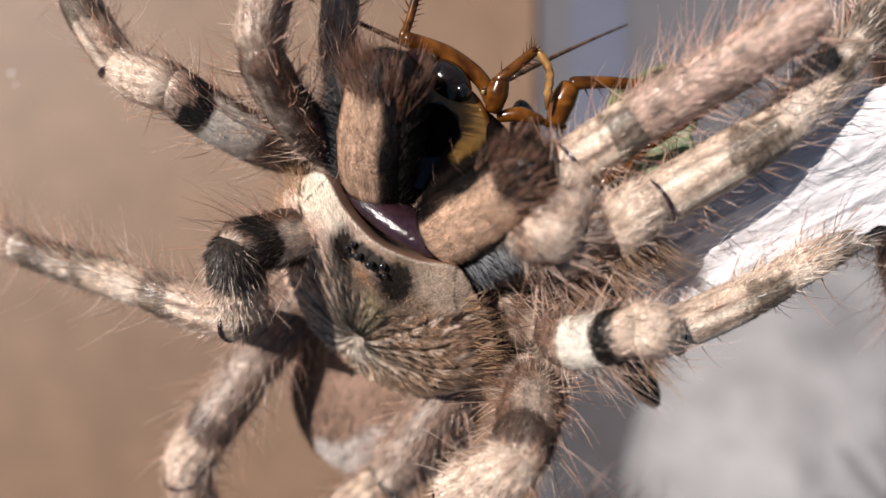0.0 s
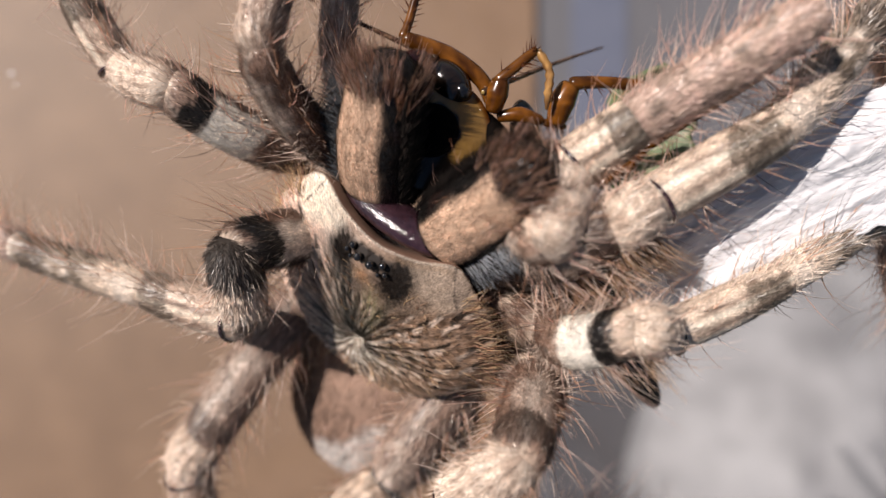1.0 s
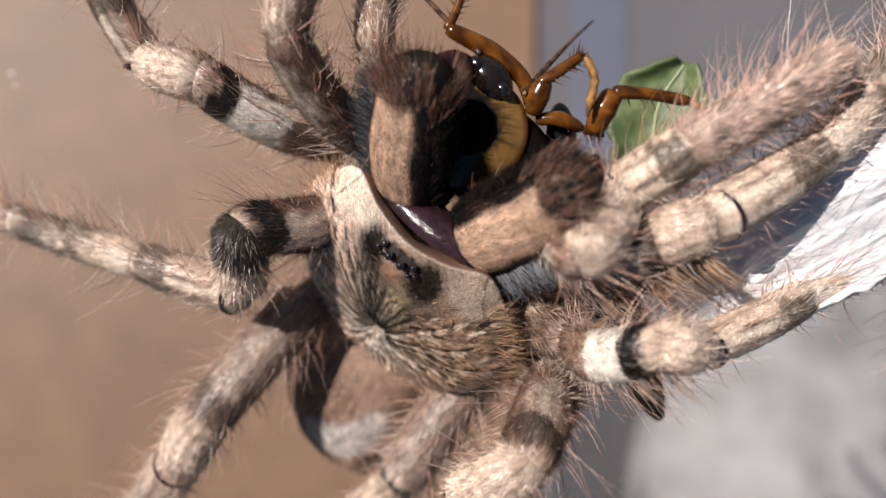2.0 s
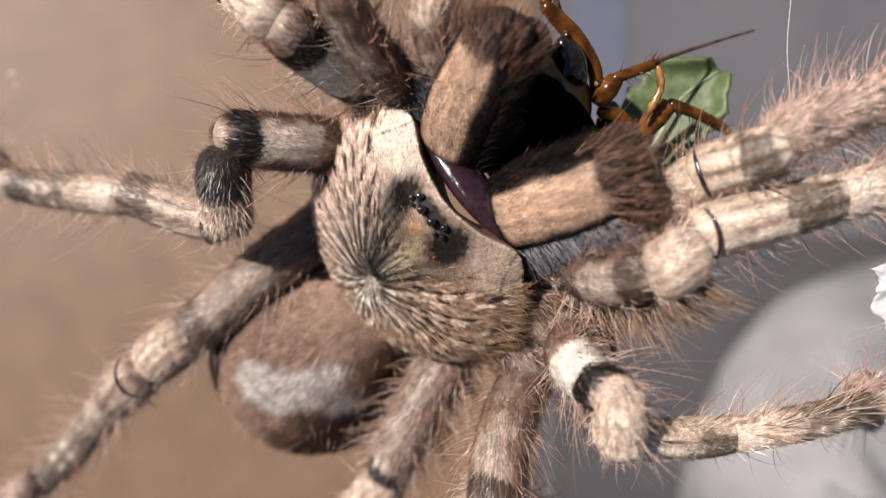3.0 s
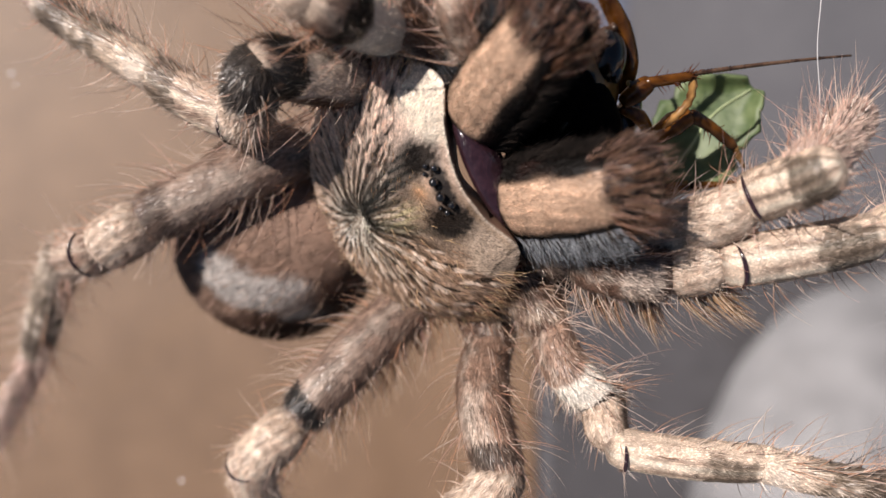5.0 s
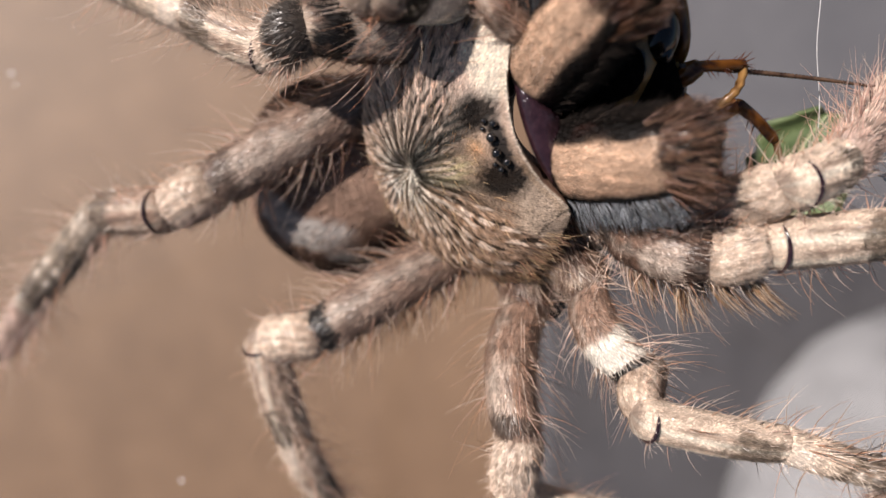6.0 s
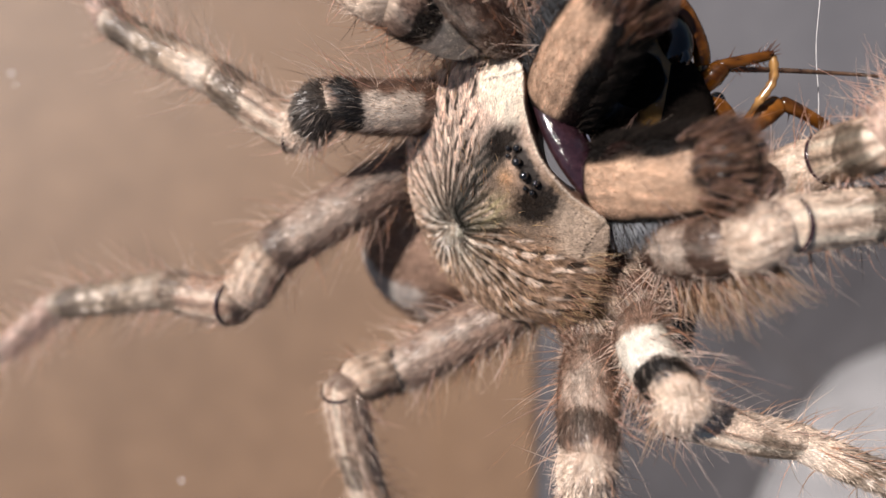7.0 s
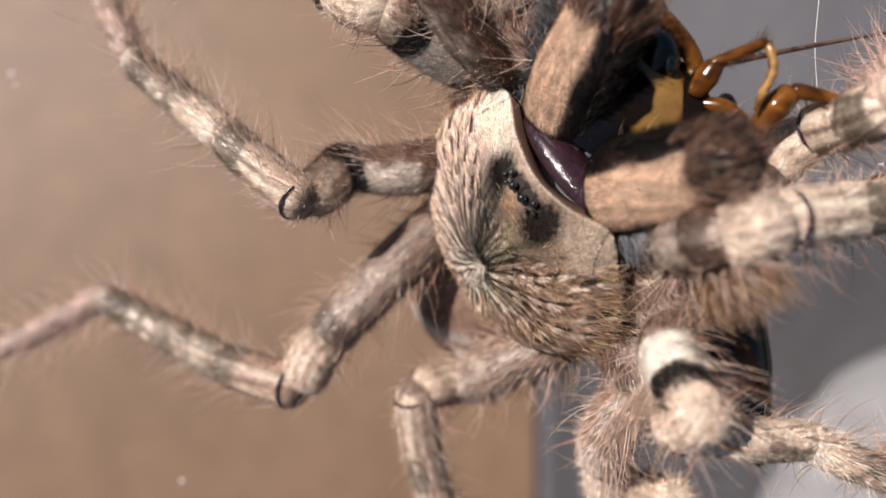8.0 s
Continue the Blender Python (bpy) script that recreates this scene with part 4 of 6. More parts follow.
def pipe(name, points, radii, tone, parent, label="", sides=10, material=None, steps=6, wave=0.0):
    """A tapered tube through points, in millimetres, rounded between them."""
    pts, rad = [], []
    n = len(points)
    for i in range(n - 1):
        p0, p1, p2, p3 = (Vector(points[max(0, min(n - 1, i + k))]) for k in (-1, 0, 1, 2))
        for k in range(steps):
            s = k / steps
            pts.append(0.5 * ((2 * p1) + (p2 - p0) * s + (2 * p0 - 5 * p1 + 4 * p2 - p3) * s * s + (3 * p1 - p0 - 3 * p2 + p3) * s ** 3))
            rad.append(radii[i] + (radii[i + 1] - radii[i]) * s)
    pts.append(Vector(points[-1]))
    rad.append(radii[-1])
    if steps > 2:  # rounded ends
        rad[0] *= 0.75
        rad[1] *= 0.96
        rad[-2] *= 0.96
        rad[-1] *= 0.75
    v = []
    for i, p in enumerate(pts):
        d = (pts[min(i + 1, len(pts) - 1)] - pts[max(i - 1, 0)]).normalized()
        x = d.orthogonal().normalized() if i == 0 else (x - d * x.dot(d)).normalized()
        y = d.cross(x)
        for j in range(sides):
            q = 2 * math.pi * j / sides
            v.append(p + (x * math.cos(q) + y * math.sin(q)) * rad[i] * (1 + wave * (-1) ** i))
    f = grid_faces(len(pts), sides) + [tuple(reversed(range(sides))), tuple(range((len(pts) - 1) * sides, len(pts) * sides))]
    if material is not None:
        return mesh_object(name, v, f, material, parent, None, label)
    tones = []
    for i in range(len(pts)):
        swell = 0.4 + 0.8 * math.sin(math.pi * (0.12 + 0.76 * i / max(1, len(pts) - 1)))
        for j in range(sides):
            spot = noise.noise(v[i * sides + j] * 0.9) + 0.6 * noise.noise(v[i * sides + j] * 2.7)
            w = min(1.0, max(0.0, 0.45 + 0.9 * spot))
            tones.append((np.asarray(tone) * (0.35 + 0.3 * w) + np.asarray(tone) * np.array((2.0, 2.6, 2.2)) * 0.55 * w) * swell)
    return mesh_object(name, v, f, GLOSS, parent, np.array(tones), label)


def spines(shin, a, b, n, seed):
    r = np.random.default_rng(seed)
    a, b = np.array(a), np.array(b)
    s = r.uniform(0.15, 0.98, n)[:, None]
    d = unit(b - a)
    side = unit(np.cross(d, r.normal(0, 1, (n, 3))))
    lv, lf, per = whiskers(a + (b - a) * s + side * 0.3, unit(side + d * 0.7), np.zeros((n, 3)), r.uniform(0.6, 1.2, n), np.full(n, 0.075))
    mesh_object("spine_row", lv, lf, GLOSS, shin, np.tile(np.array((0.10, 0.03, 0.01)), (len(lv), 1)))


def roach_leg(thigh, shin, foot, fat, seed):
    """thigh, shin, foot: the points along each segment."""
    fat = fat * 1.15
    k = len(thigh)
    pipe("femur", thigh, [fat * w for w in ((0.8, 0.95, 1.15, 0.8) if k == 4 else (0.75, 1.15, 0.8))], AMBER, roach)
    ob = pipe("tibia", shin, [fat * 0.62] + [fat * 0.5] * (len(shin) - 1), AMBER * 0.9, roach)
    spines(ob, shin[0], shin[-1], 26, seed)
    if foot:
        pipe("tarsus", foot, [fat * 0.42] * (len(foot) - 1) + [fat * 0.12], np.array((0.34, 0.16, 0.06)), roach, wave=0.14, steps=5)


ball("head", (0, 0, -0.5), (1.6, 2.3, 1.5), SHELL, roach, label="glossy black head", turn=Matrix.Rotation(radians(40), 3, "Z"))
for x, y in ((-1.15, 0.9), (1.05, -0.85)):
    ball("eye", (x, y, 0.35), (0.6, 0.85, 0.6), EYE, roach, rows=10, cols=12, turn=Matrix.Rotation(radians(40), 3, "Z"))
ball("mouth", (1.27, -1.73, -1.80), (1.2, 1.0, 1.0), SHELL, roach)


def pronotum():
    """The neck shield: a shallow saucer, dark in the middle with a broad honey-coloured rim; its black also holds the
    jaws' shade.
    """
    rows, cols = 40, 96
    v, c = [], []
    mid = Vector((-1.5, -4.1, -0.6))
    for i in range(rows):
        s = (i + 0.01) / (rows - 1)
        for j in range(cols):
            q = 2 * math.pi * j / cols
            v.append(mid + Vector((5.0 * s * math.cos(q), 4.8 * s * math.sin(q), 1.5 * (1 - s ** 2.2))))
            # honey on the open side only; black elsewhere stands for the jaws' shade
            w = float(soft(s + 0.02 * math.sin(q * 9), 0.46, 0.52)) * float(soft(math.cos(q - 0.5), 0.0, 0.3))
            col = np.array((0.004, 0.003, 0.003)) * (1 - w) + np.array((0.30, 0.17, 0.05)) * w
            col = col + (AMBER - col) * float(soft(s, 0.88, 0.97)) * float(soft(math.cos(q - 0.2), -0.2, 0.2))
            c.append(col)
    for j in range(cols):
        q = 2 * math.pi * j / cols
        v.append(mid + Vector((4.9 * math.cos(q), 4.7 * math.sin(q), -0.35)))
        c.append(AMBER)
    v.append(mid + Vector((0, 0, 0.8)))
    c.append(AMBER * 0.1)
    f = grid_faces(rows + 1, cols) + [(rows * cols + j, rows * cols + (j + 1) % cols, (rows + 1) * cols) for j in range(cols)]
    ob = mesh_object("pronotum", v, f, GLOSS, roach, np.array(c), "rounded neck shield, honey-yellow rim, black with painted jaw shade")
    ob.data.materials.append(SHADE_BLACK)
    for k, face in enumerate(ob.data.polygons):
        face.material_index = 1 if k < 18 * cols else 0


pronotum()
ball("thorax", (6.70, -3.61, -3.60), (3.0, 1.3, 1.2), SHELL, roach, label="dark glossy thorax", turn=Matrix.Rotation(radians(100), 3, "Z"))
pipe("abdomen", [(0.30, -3.57, -5.00), (5.11, -7.32, -8.00), (10.92, -14.23, -11.00), (16.65, -21.79, -14.00), (22.22, -30.30, -17.00)], [2.4, 3.6, 3.8, 3.0, 0.8], np.array((0.018, 0.009, 0.006)), roach, "dark brown tapering body under the jaws", sides=18)
roach_leg([(3.69, -1.66, -1.60), (2.61, 0.48, -1.00), (-0.23, 2.35, -0.60), (-3.85, 3.66, 0.00)], [(-3.85, 3.57, 0.00), (-3.25, 5.10, 0.00), (-2.32, 8.58, 0.00)], None, 0.62, 3)
roach_leg([(3.61, -2.45, -0.50), (3.94, -0.93, 0.00), (4.28, 0.22, 0.40)], [(3.72, -0.26, 0.50), (7.07, 2.38, 0.90)], [(7.16, 2.29, 0.90), (8.07, 0.69, 0.90), (8.02, -1.06, 0.60), (7.95, -2.36, 0.20)], 0.72, 4)
roach_leg([(8.92, -3.30, -1.50), (9.45, -1.41, -1.00), (10.18, 0.01, -0.60)], [(9.97, -0.02, -0.50), (12.90, 0.10, -0.60), (16.30, -0.09, -1.00)], [(16.30, -0.09, -1.00), (19.30, -1.06, -1.50)], 0.85, 5)
roach_leg([(4.02, -2.73, -1.00), (5.88, -2.55, -0.70), (7.80, -3.11, -1.00)], [(7.80, -3.11, -1.00), (9.87, -3.35, -2.00)], None, 0.5, 6)
roach_leg([(13.21, -8.21, -4.00), (15.19, -6.72, -4.00), (17.18, -4.93, -4.00)], [(17.06, -4.99, -3.60), (22.49, -1.59, -3.60), (28.71, 2.22, -4.00)], [(28.71, 2.22, -4.00), (31.59, 4.71, -4.00)], 0.6, 7)


def antenna():
    n = 60
    pts = [(0.9 * (k / n) ** 2, 22.0 * k / n, 0) for k in range(n + 1)]
    return pipe("antenna", pts, [0.25 - 0.15 * (k / n) for k in range(n + 1)], np.array((0.10, 0.05, 0.035)), roach, "long beaded dark feeler", sides=7, steps=2, wave=0.28)


ANTENNAE = [antenna(), antenna()]
ball("feeler_socket", (2.83, -0.83, 0.00), (0.26, 0.26, 0.26), GLOSS, roach, HONEY * 0.5, rows=8, cols=10)


def feeler(ob, root, ways):
    """Key a feeler that stands on root and points along ways: rows of seconds and a direction, in the insect's space."""
    walk(ob, [(t, segment_pose(Vector(root) * MM, (Vector(root) + Vector(way)) * MM, Vector((0.3, 1.0, 0.2)))) for t, *way in ways])


def gape(ob, side, ways):
    """Key a jaw on its hinge; ways: rows of seconds and the direction in which it points, in the spider's space."""
    root = Vector((side * 3.3, 7.5, -0.6))
    walk(ob, [(t, segment_pose(root * MM, (root + Vector(way)) * MM, Vector((0, 1, 0)))) for t, *way in ways])


def swing(tag, *joints):
    """Key a leg's segments between its hip and its joints; a joint's rows are seconds and a place in the spider's space, in millimetres."""
    hip = Vector(LEG_SIZES[tag][0])
    for k, ob in enumerate(LEGS[tag]):
        rows = []
        for i, (t, *b) in enumerate(joints[k]):
            a = hip if k == 0 else Vector(joints[k - 1][i][1:])
            b = Vector(b)
            shin = Vector(joints[2][i][1:])
            out = Vector((shin.x - hip.x, shin.y - hip.y, 0))
            if k:
                a = a - (b - a).normalized() * LAP
            rows.append((t, segment_pose(a * MM, b * MM, out)))
        walk(ob, rows)


def motions():
    """All that moves: the spider, its limb segments, the cockroach in its jaws, and the scrap of tissue."""
    spider_rows = [
        (0.0, pose(-0.00470, -0.00258, 0.73525, 49.57, -15.94, -34.80)),
        (1.6, pose(-0.00470, -0.00258, 0.73525, 49.57, -15.94, -34.80)),
        (1.8, pose(-0.00351, -0.00235, 0.73522, 51.06, -14.53, -37.50)),
        (2.0, pose(-0.00232, -0.00213, 0.73520, 52.47, -13.06, -40.15)),
        (2.2, pose(-0.00076, -0.00188, 0.73709, 48.61, -13.43, -43.24)),
        (3.3, pose(-0.00154, 0.00262, 0.73604, 47.30, -4.17, -56.31)),
        (3.5, pose(-0.00165, 0.00292, 0.73629, 50.03, -2.29, -58.28)),
        (4.0, pose(-0.00190, 0.00214, 0.73720, 46.70, -2.55, -59.88)),
        (4.5, pose(-0.00144, 0.00378, 0.73757, 48.35, 1.40, -61.73)),
        (4.7, pose(-0.00141, 0.00421, 0.73761, 48.53, 4.11, -62.48)),
        (5.8, pose(0.00167, 0.00982, 0.73710, 50.72, 15.06, -70.07)),
        (6.0, pose(0.00337, 0.00959, 0.73754, 51.00, 10.18, -68.90)),
        (6.5, pose(0.00521, 0.00715, 0.73704, 49.65, -1.03, -63.35)),
        (7.0, pose(0.00703, 0.00554, 0.73723, 54.38, -7.50, -63.05)),
        (7.5, pose(0.00799, 0.00456, 0.73709, 55.86, -12.57, -57.15)),
        (8.0, pose(0.00856, 0.00281, 0.73781, 60.14, -19.11, -57.93)),
    ]
    walk(spider, spider_rows)
    roach_rows = [
        (0.0, pose(0.00051, 0.01373, 0.74400, 0.00, 0.00, -0.00)),
        (1.6, pose(0.00051, 0.01373, 0.74400, 0.00, 0.00, -0.00)),
        (1.8, pose(0.00172, 0.01360, 0.74545, 2.28, -1.08, -2.42)),
        (2.2, pose(0.00595, 0.01367, 0.74518, 1.47, 3.96, -7.45)),
        (3.3, pose(0.01104, 0.01606, 0.74231, 3.40, 14.78, -19.55)),
        (3.5, pose(0.01089, 0.01550, 0.74382, 6.90, 13.00, -20.34)),
        (4.0, pose(0.01105, 0.01444, 0.74393, 3.43, 13.90, -23.85)),
        (4.5, pose(0.01089, 0.01523, 0.74477, 8.17, 17.76, -24.04)),
        (4.7, pose(0.01190, 0.01532, 0.74494, 10.79, 21.48, -24.11)),
        (5.8, pose(0.01563, 0.01584, 0.74774, 20.68, 27.80, -29.31)),
        (6.2, pose(0.01822, 0.01745, 0.74583, 11.52, 20.31, -29.42)),
        (6.5, pose(0.01872, 0.01781, 0.74502, 5.19, 14.31, -28.07)),
        (7.0, pose(0.01834, 0.01633, 0.74613, 4.92, 3.94, -26.79)),
        (7.5, pose(0.01706, 0.01618, 0.74664, 4.47, -1.60, -20.28)),
        (8.0, pose(0.01627, 0.01498, 0.74846, 3.64, -10.17, -19.00)),
    ]
    walk(roach, roach_rows)
    feeler(ANTENNAE[0], (2.82, -0.88, 0.20), [
        (0.0, 0.658, 0.464, -0.593), (0.5, 0.629, 0.460, -0.627), (1.0, 0.573, 0.394, -0.718), (1.5, 0.881, 0.258, -0.398),
        (1.8, 0.441, 0.482, -0.757), (2.2, 0.322, 0.559, -0.764), (3.3, 0.860, 0.478, -0.179), (3.5, 0.893, 0.393, -0.219),
        (4.0, 0.759, 0.650, -0.040), (4.5, 0.727, 0.682, -0.075), (4.7, 0.746, 0.662, -0.067), (5.8, 0.867, 0.498, 0.028),
        (6.2, 0.851, 0.522, -0.050), (6.5, 0.844, 0.530, -0.079), (7.0, 0.842, 0.472, -0.262), (7.5, 0.762, 0.537, -0.362),
        (8.0, 0.724, 0.525, -0.448),
    ])
    feeler(ANTENNAE[1], (-1.06, 1.85, 0.20), [
        (0.0, -0.679, 0.465, -0.568), (1.6, -0.679, 0.465, -0.568), (2.2, -0.386, 0.671, -0.634), (3.3, -0.198, 0.748, -0.633),
        (4.0, -0.284, 0.697, -0.659), (4.7, -0.168, 0.620, -0.767), (5.8, -0.146, 0.395, -0.907), (6.5, -0.266, 0.654, -0.708),
        (8.0, -0.244, 0.783, -0.572),
    ])
    gape(JAWS[0], -1, [
        (0.0, -0.166, 0.984, -0.069), (1.6, -0.166, 0.984, -0.069), (2.0, -0.221, 0.975, 0.020), (3.5, -0.282, 0.959, -0.010),
        (4.0, -0.317, 0.948, 0.013), (4.5, -0.337, 0.941, 0.002), (6.0, -0.357, 0.932, 0.057), (6.5, -0.329, 0.940, 0.084),
        (7.0, -0.284, 0.958, 0.024), (7.5, -0.254, 0.967, -0.030), (8.0, -0.214, 0.970, -0.116),
    ])
    gape(JAWS[1], 1, [
        (0.0, 0.436, 0.895, -0.096), (1.6, 0.436, 0.895, -0.096), (2.0, 0.420, 0.900, -0.118), (3.5, 0.312, 0.938, -0.151),
        (4.0, 0.329, 0.939, -0.099), (4.5, 0.250, 0.965, -0.077), (6.0, 0.157, 0.987, -0.018), (6.5, 0.317, 0.948, 0.036),
        (7.0, 0.380, 0.925, -0.025), (7.5, 0.444, 0.895, -0.034), (8.0, 0.458, 0.887, -0.057),
    ])
    belly = []
    for t, *way in [
            (0.0, 0.022, -0.993, -0.116), (1.6, 0.022, -0.993, -0.116), (2.2, -0.029, -0.992, 0.122), (3.3, 0.010, -0.959, 0.283),
            (4.0, 0.008, -0.986, 0.167), (4.7, -0.102, -0.946, 0.307), (5.8, 0.015, -0.999, -0.038), (6.2, -0.176, -0.983, 0.051),
            (6.5, -0.189, -0.944, -0.270), (7.0, -0.198, -0.893, -0.404), (7.5, -0.221, -0.862, -0.455), (8.0, -0.269, -0.879, -0.393),
    ]:
        turn = Vector((0, -1, 0)).rotation_difference(Vector(way)).to_matrix().to_4x4()
        belly.append((t, Matrix.Translation((0, -0.0110, -0.0026)) @ turn))
    walk(BELLY, belly)
    walk(green, [
        (0.0, pose(0.02062, 0.01160, 0.73200, 10, -14, -20)),
        (1.6, pose(0.02062, 0.01160, 0.73200, 10, -14, -20)),
        (2.2, pose(0.02174, 0.01273, 0.73200, 10, -14, -25)),
        (3.3, pose(0.02287, 0.01301, 0.73200, 10, -14, -50)),
        (4.0, pose(0.02399, 0.01273, 0.73200, 10, -14, -55)),
        (4.7, pose(0.02540, 0.01217, 0.73200, 10, -14, -50)),
        (5.8, pose(0.03132, 0.00851, 0.73200, 10, -14, -30)),
        (6.2, pose(0.04268, 0.00702, 0.73000, 10, -14, -20)),
        (6.5, pose(0.05195, 0.00644, 0.73000, 10, -14, -20)),
        (8.0, pose(0.05253, 0.00644, 0.73000, 10, -14, -20)),
    ])
    walk(heap, [(0.0, pose(0.022, 0, 0)), (1.6, pose(0.022, 0, 0)), (2.2, pose(0.034, 0.0, 0)), (3.3, pose(0.097, -0.02, 0)), (4.2, pose(0.082, -0.01, 0)),
        (4.7, pose(0.092, -0.02, 0)), (5.8, pose(0.122, -0.05, 0)), (6.5, pose(0.152, -0.09, 0)), (8.0, pose(0.162, -0.10, 0))])
    walk(silk, [(t, pose(x, 0, 0)) for t, x in ((0.0, 0.0), (3.5, 0.0), (4.0, 0.0015), (4.7, 0.0026), (8.0, 0.0024))])
    walk(flap, [
        (0.0, pose(0.03097, 0.00453, 0.74300, -4, -3, 28)),
        (1.6, pose(0.03097, 0.00453, 0.74300, -4, -3, 28)),
        (2.2, pose(0.03850, 0.00120, 0.74300, -4, -3, 32)),
        (3.3, pose(0.05546, -0.00144, 0.74000, 10, -14, 20)),
        (4.7, pose(0.05696, -0.00144, 0.74000, 10, -14, 20)),
        (6.2, pose(0.05526, 0.00981, 0.73800, 10, -14, 30)),
        (8.0, pose(0.05526, 0.01032, 0.73800, 10, -14, 30)),
    ])
    knee = [
        (0.0, -10.47, 3.64, 10.08), (1.6, -10.47, 3.64, 10.08), (1.8, -11.39, 2.95, 10.43), (2.0, -12.77, 2.67, 10.49),
        (2.2, -15.10, 0.80, 10.70), (3.3, -15.47, -2.99, 11.16), (3.5, -10.79, 2.45, 10.61), (4.0, -12.31, 1.49, 10.94),
        (4.5, -13.66, 1.22, 10.87), (4.7, -14.81, 0.81, 10.76), (5.8, -13.88, -1.12, 11.34), (6.0, -14.19, -2.25, 11.38),
        (6.5, -14.61, -2.97, 11.33), (7.0, -14.72, -4.75, 11.27), (7.5, -16.65, -8.99, 9.41), (8.0, -15.98, -7.14, 10.57),
    ]
    patella_end = [
        (0.0, -8.04, -3.34, 11.36), (1.6, -8.06, -3.35, 11.34), (1.8, -8.90, -3.98, 11.90), (2.0, -10.93, -4.49, 11.69),
        (2.2, -13.34, -6.39, 11.88), (3.3, -10.79, -8.82, 11.39), (3.5, -6.19, -3.18, 8.70), (4.0, -7.88, -4.52, 10.19),
        (4.5, -10.01, -5.34, 10.50), (4.7, -11.23, -5.79, 10.46), (5.8, -12.98, -8.46, 10.12), (6.0, -14.14, -9.68, 10.39),
        (6.5, -15.57, -10.37, 10.71), (7.0, -15.27, -12.20, 11.04), (7.5, -12.52, -6.50, 15.12), (8.0, -12.10, -5.27, 16.70),
    ]
    shin = [
        (0.0, -18.64, -6.64, 13.60), (1.6, -18.66, -6.66, 13.59), (1.8, -19.30, -7.54, 14.61), (2.0, -21.26, -7.76, 14.99),
        (2.2, -23.59, -10.54, 14.33), (3.3, -18.73, -16.08, 14.91), (3.5, -13.31, -11.48, 11.70), (4.0, -16.95, -11.10, 11.78),
        (4.5, -19.16, -11.92, 11.70), (4.7, -19.81, -13.10, 11.56), (5.8, -19.69, -17.55, 10.98), (6.0, -20.99, -18.57, 11.93),
        (6.5, -24.60, -16.78, 13.04), (7.0, -25.15, -15.82, 15.16), (7.5, -22.86, -10.60, 17.27), (8.0, -22.82, -7.33, 19.73),
    ]
    ankle = [
        (0.0, -35.01, -10.99, 17.45), (1.6, -35.03, -11.01, 17.44), (1.8, -35.61, -12.16, 18.45), (2.0, -36.96, -13.86, 19.27),
        (2.2, -38.56, -18.17, 18.74), (3.3, -30.20, -28.08, 19.99), (3.5, -26.88, -21.08, 16.79), (4.0, -31.61, -20.18, 13.94),
        (4.5, -32.68, -22.53, 14.21), (4.7, -33.30, -23.88, 13.48), (5.8, -30.17, -31.26, 13.02), (6.0, -32.00, -31.66, 14.99),
        (6.5, -37.73, -27.58, 16.61), (7.0, -39.36, -24.58, 19.96), (7.5, -38.69, -17.02, 20.42), (8.0, -39.14, -11.98, 23.43),
    ]
    toe = [
        (0.0, -55.55, -23.88, 17.01), (1.6, -55.56, -23.90, 17.00), (1.8, -55.16, -26.50, 18.70), (2.0, -56.07, -28.74, 20.31),
        (2.2, -57.50, -33.28, 19.74), (3.3, -50.19, -41.28, 16.19), (3.5, -47.52, -33.30, 13.20), (4.0, -50.22, -33.07, 5.26),
        (4.5, -50.30, -36.07, 4.50), (4.7, -50.57, -37.86, 3.76), (5.8, -45.68, -48.01, 4.83), (6.0, -48.93, -47.37, 7.59),
        (6.5, -57.63, -40.08, 10.63), (7.0, -61.22, -34.54, 16.69), (7.5, -61.36, -25.14, 17.49), (8.0, -62.57, -18.10, 22.14),
    ]
    swing("left_third", knee, patella_end, shin, ankle, toe)
    knee = [
        (0.0, -9.53, -22.66, 15.70), (1.6, -9.49, -22.57, 15.76), (1.8, -8.47, -20.59, 17.21), (2.0, -8.24, -19.21, 18.06),
        (2.2, -9.09, -22.24, 16.07), (3.3, -7.76, -25.06, 13.47), (3.5, -7.46, -23.95, 14.61), (4.0, -8.50, -27.76, 9.95),
        (4.5, -8.90, -22.86, 15.61), (4.7, -9.63, -22.56, 15.86), (5.8, -4.04, -23.89, 14.03), (6.0, -5.46, -24.00, 14.31),
        (6.5, -8.33, -25.58, 12.93), (7.0, -7.94, -24.21, 14.35), (7.5, -6.31, -24.21, 14.20), (8.0, -4.82, -22.48, 15.52),
    ]
    patella_end = [
        (0.0, -10.31, -28.65, 17.86), (1.6, -10.24, -28.56, 17.92), (1.8, -8.98, -26.28, 20.10), (2.0, -8.03, -24.58, 21.57),
        (2.2, -8.08, -27.40, 19.76), (3.3, -8.12, -29.13, 18.43), (3.5, -7.43, -28.23, 19.39), (4.0, -8.09, -29.37, 16.14),
        (4.5, -8.78, -27.75, 19.76), (4.7, -9.50, -27.36, 20.14), (5.8, -1.64, -29.15, 16.78), (6.0, -4.79, -29.20, 18.03),
        (6.5, -7.44, -27.14, 19.08), (7.0, -4.47, -26.88, 19.05), (7.5, -2.32, -27.56, 17.93), (8.0, -2.10, -26.34, 19.88),
    ]
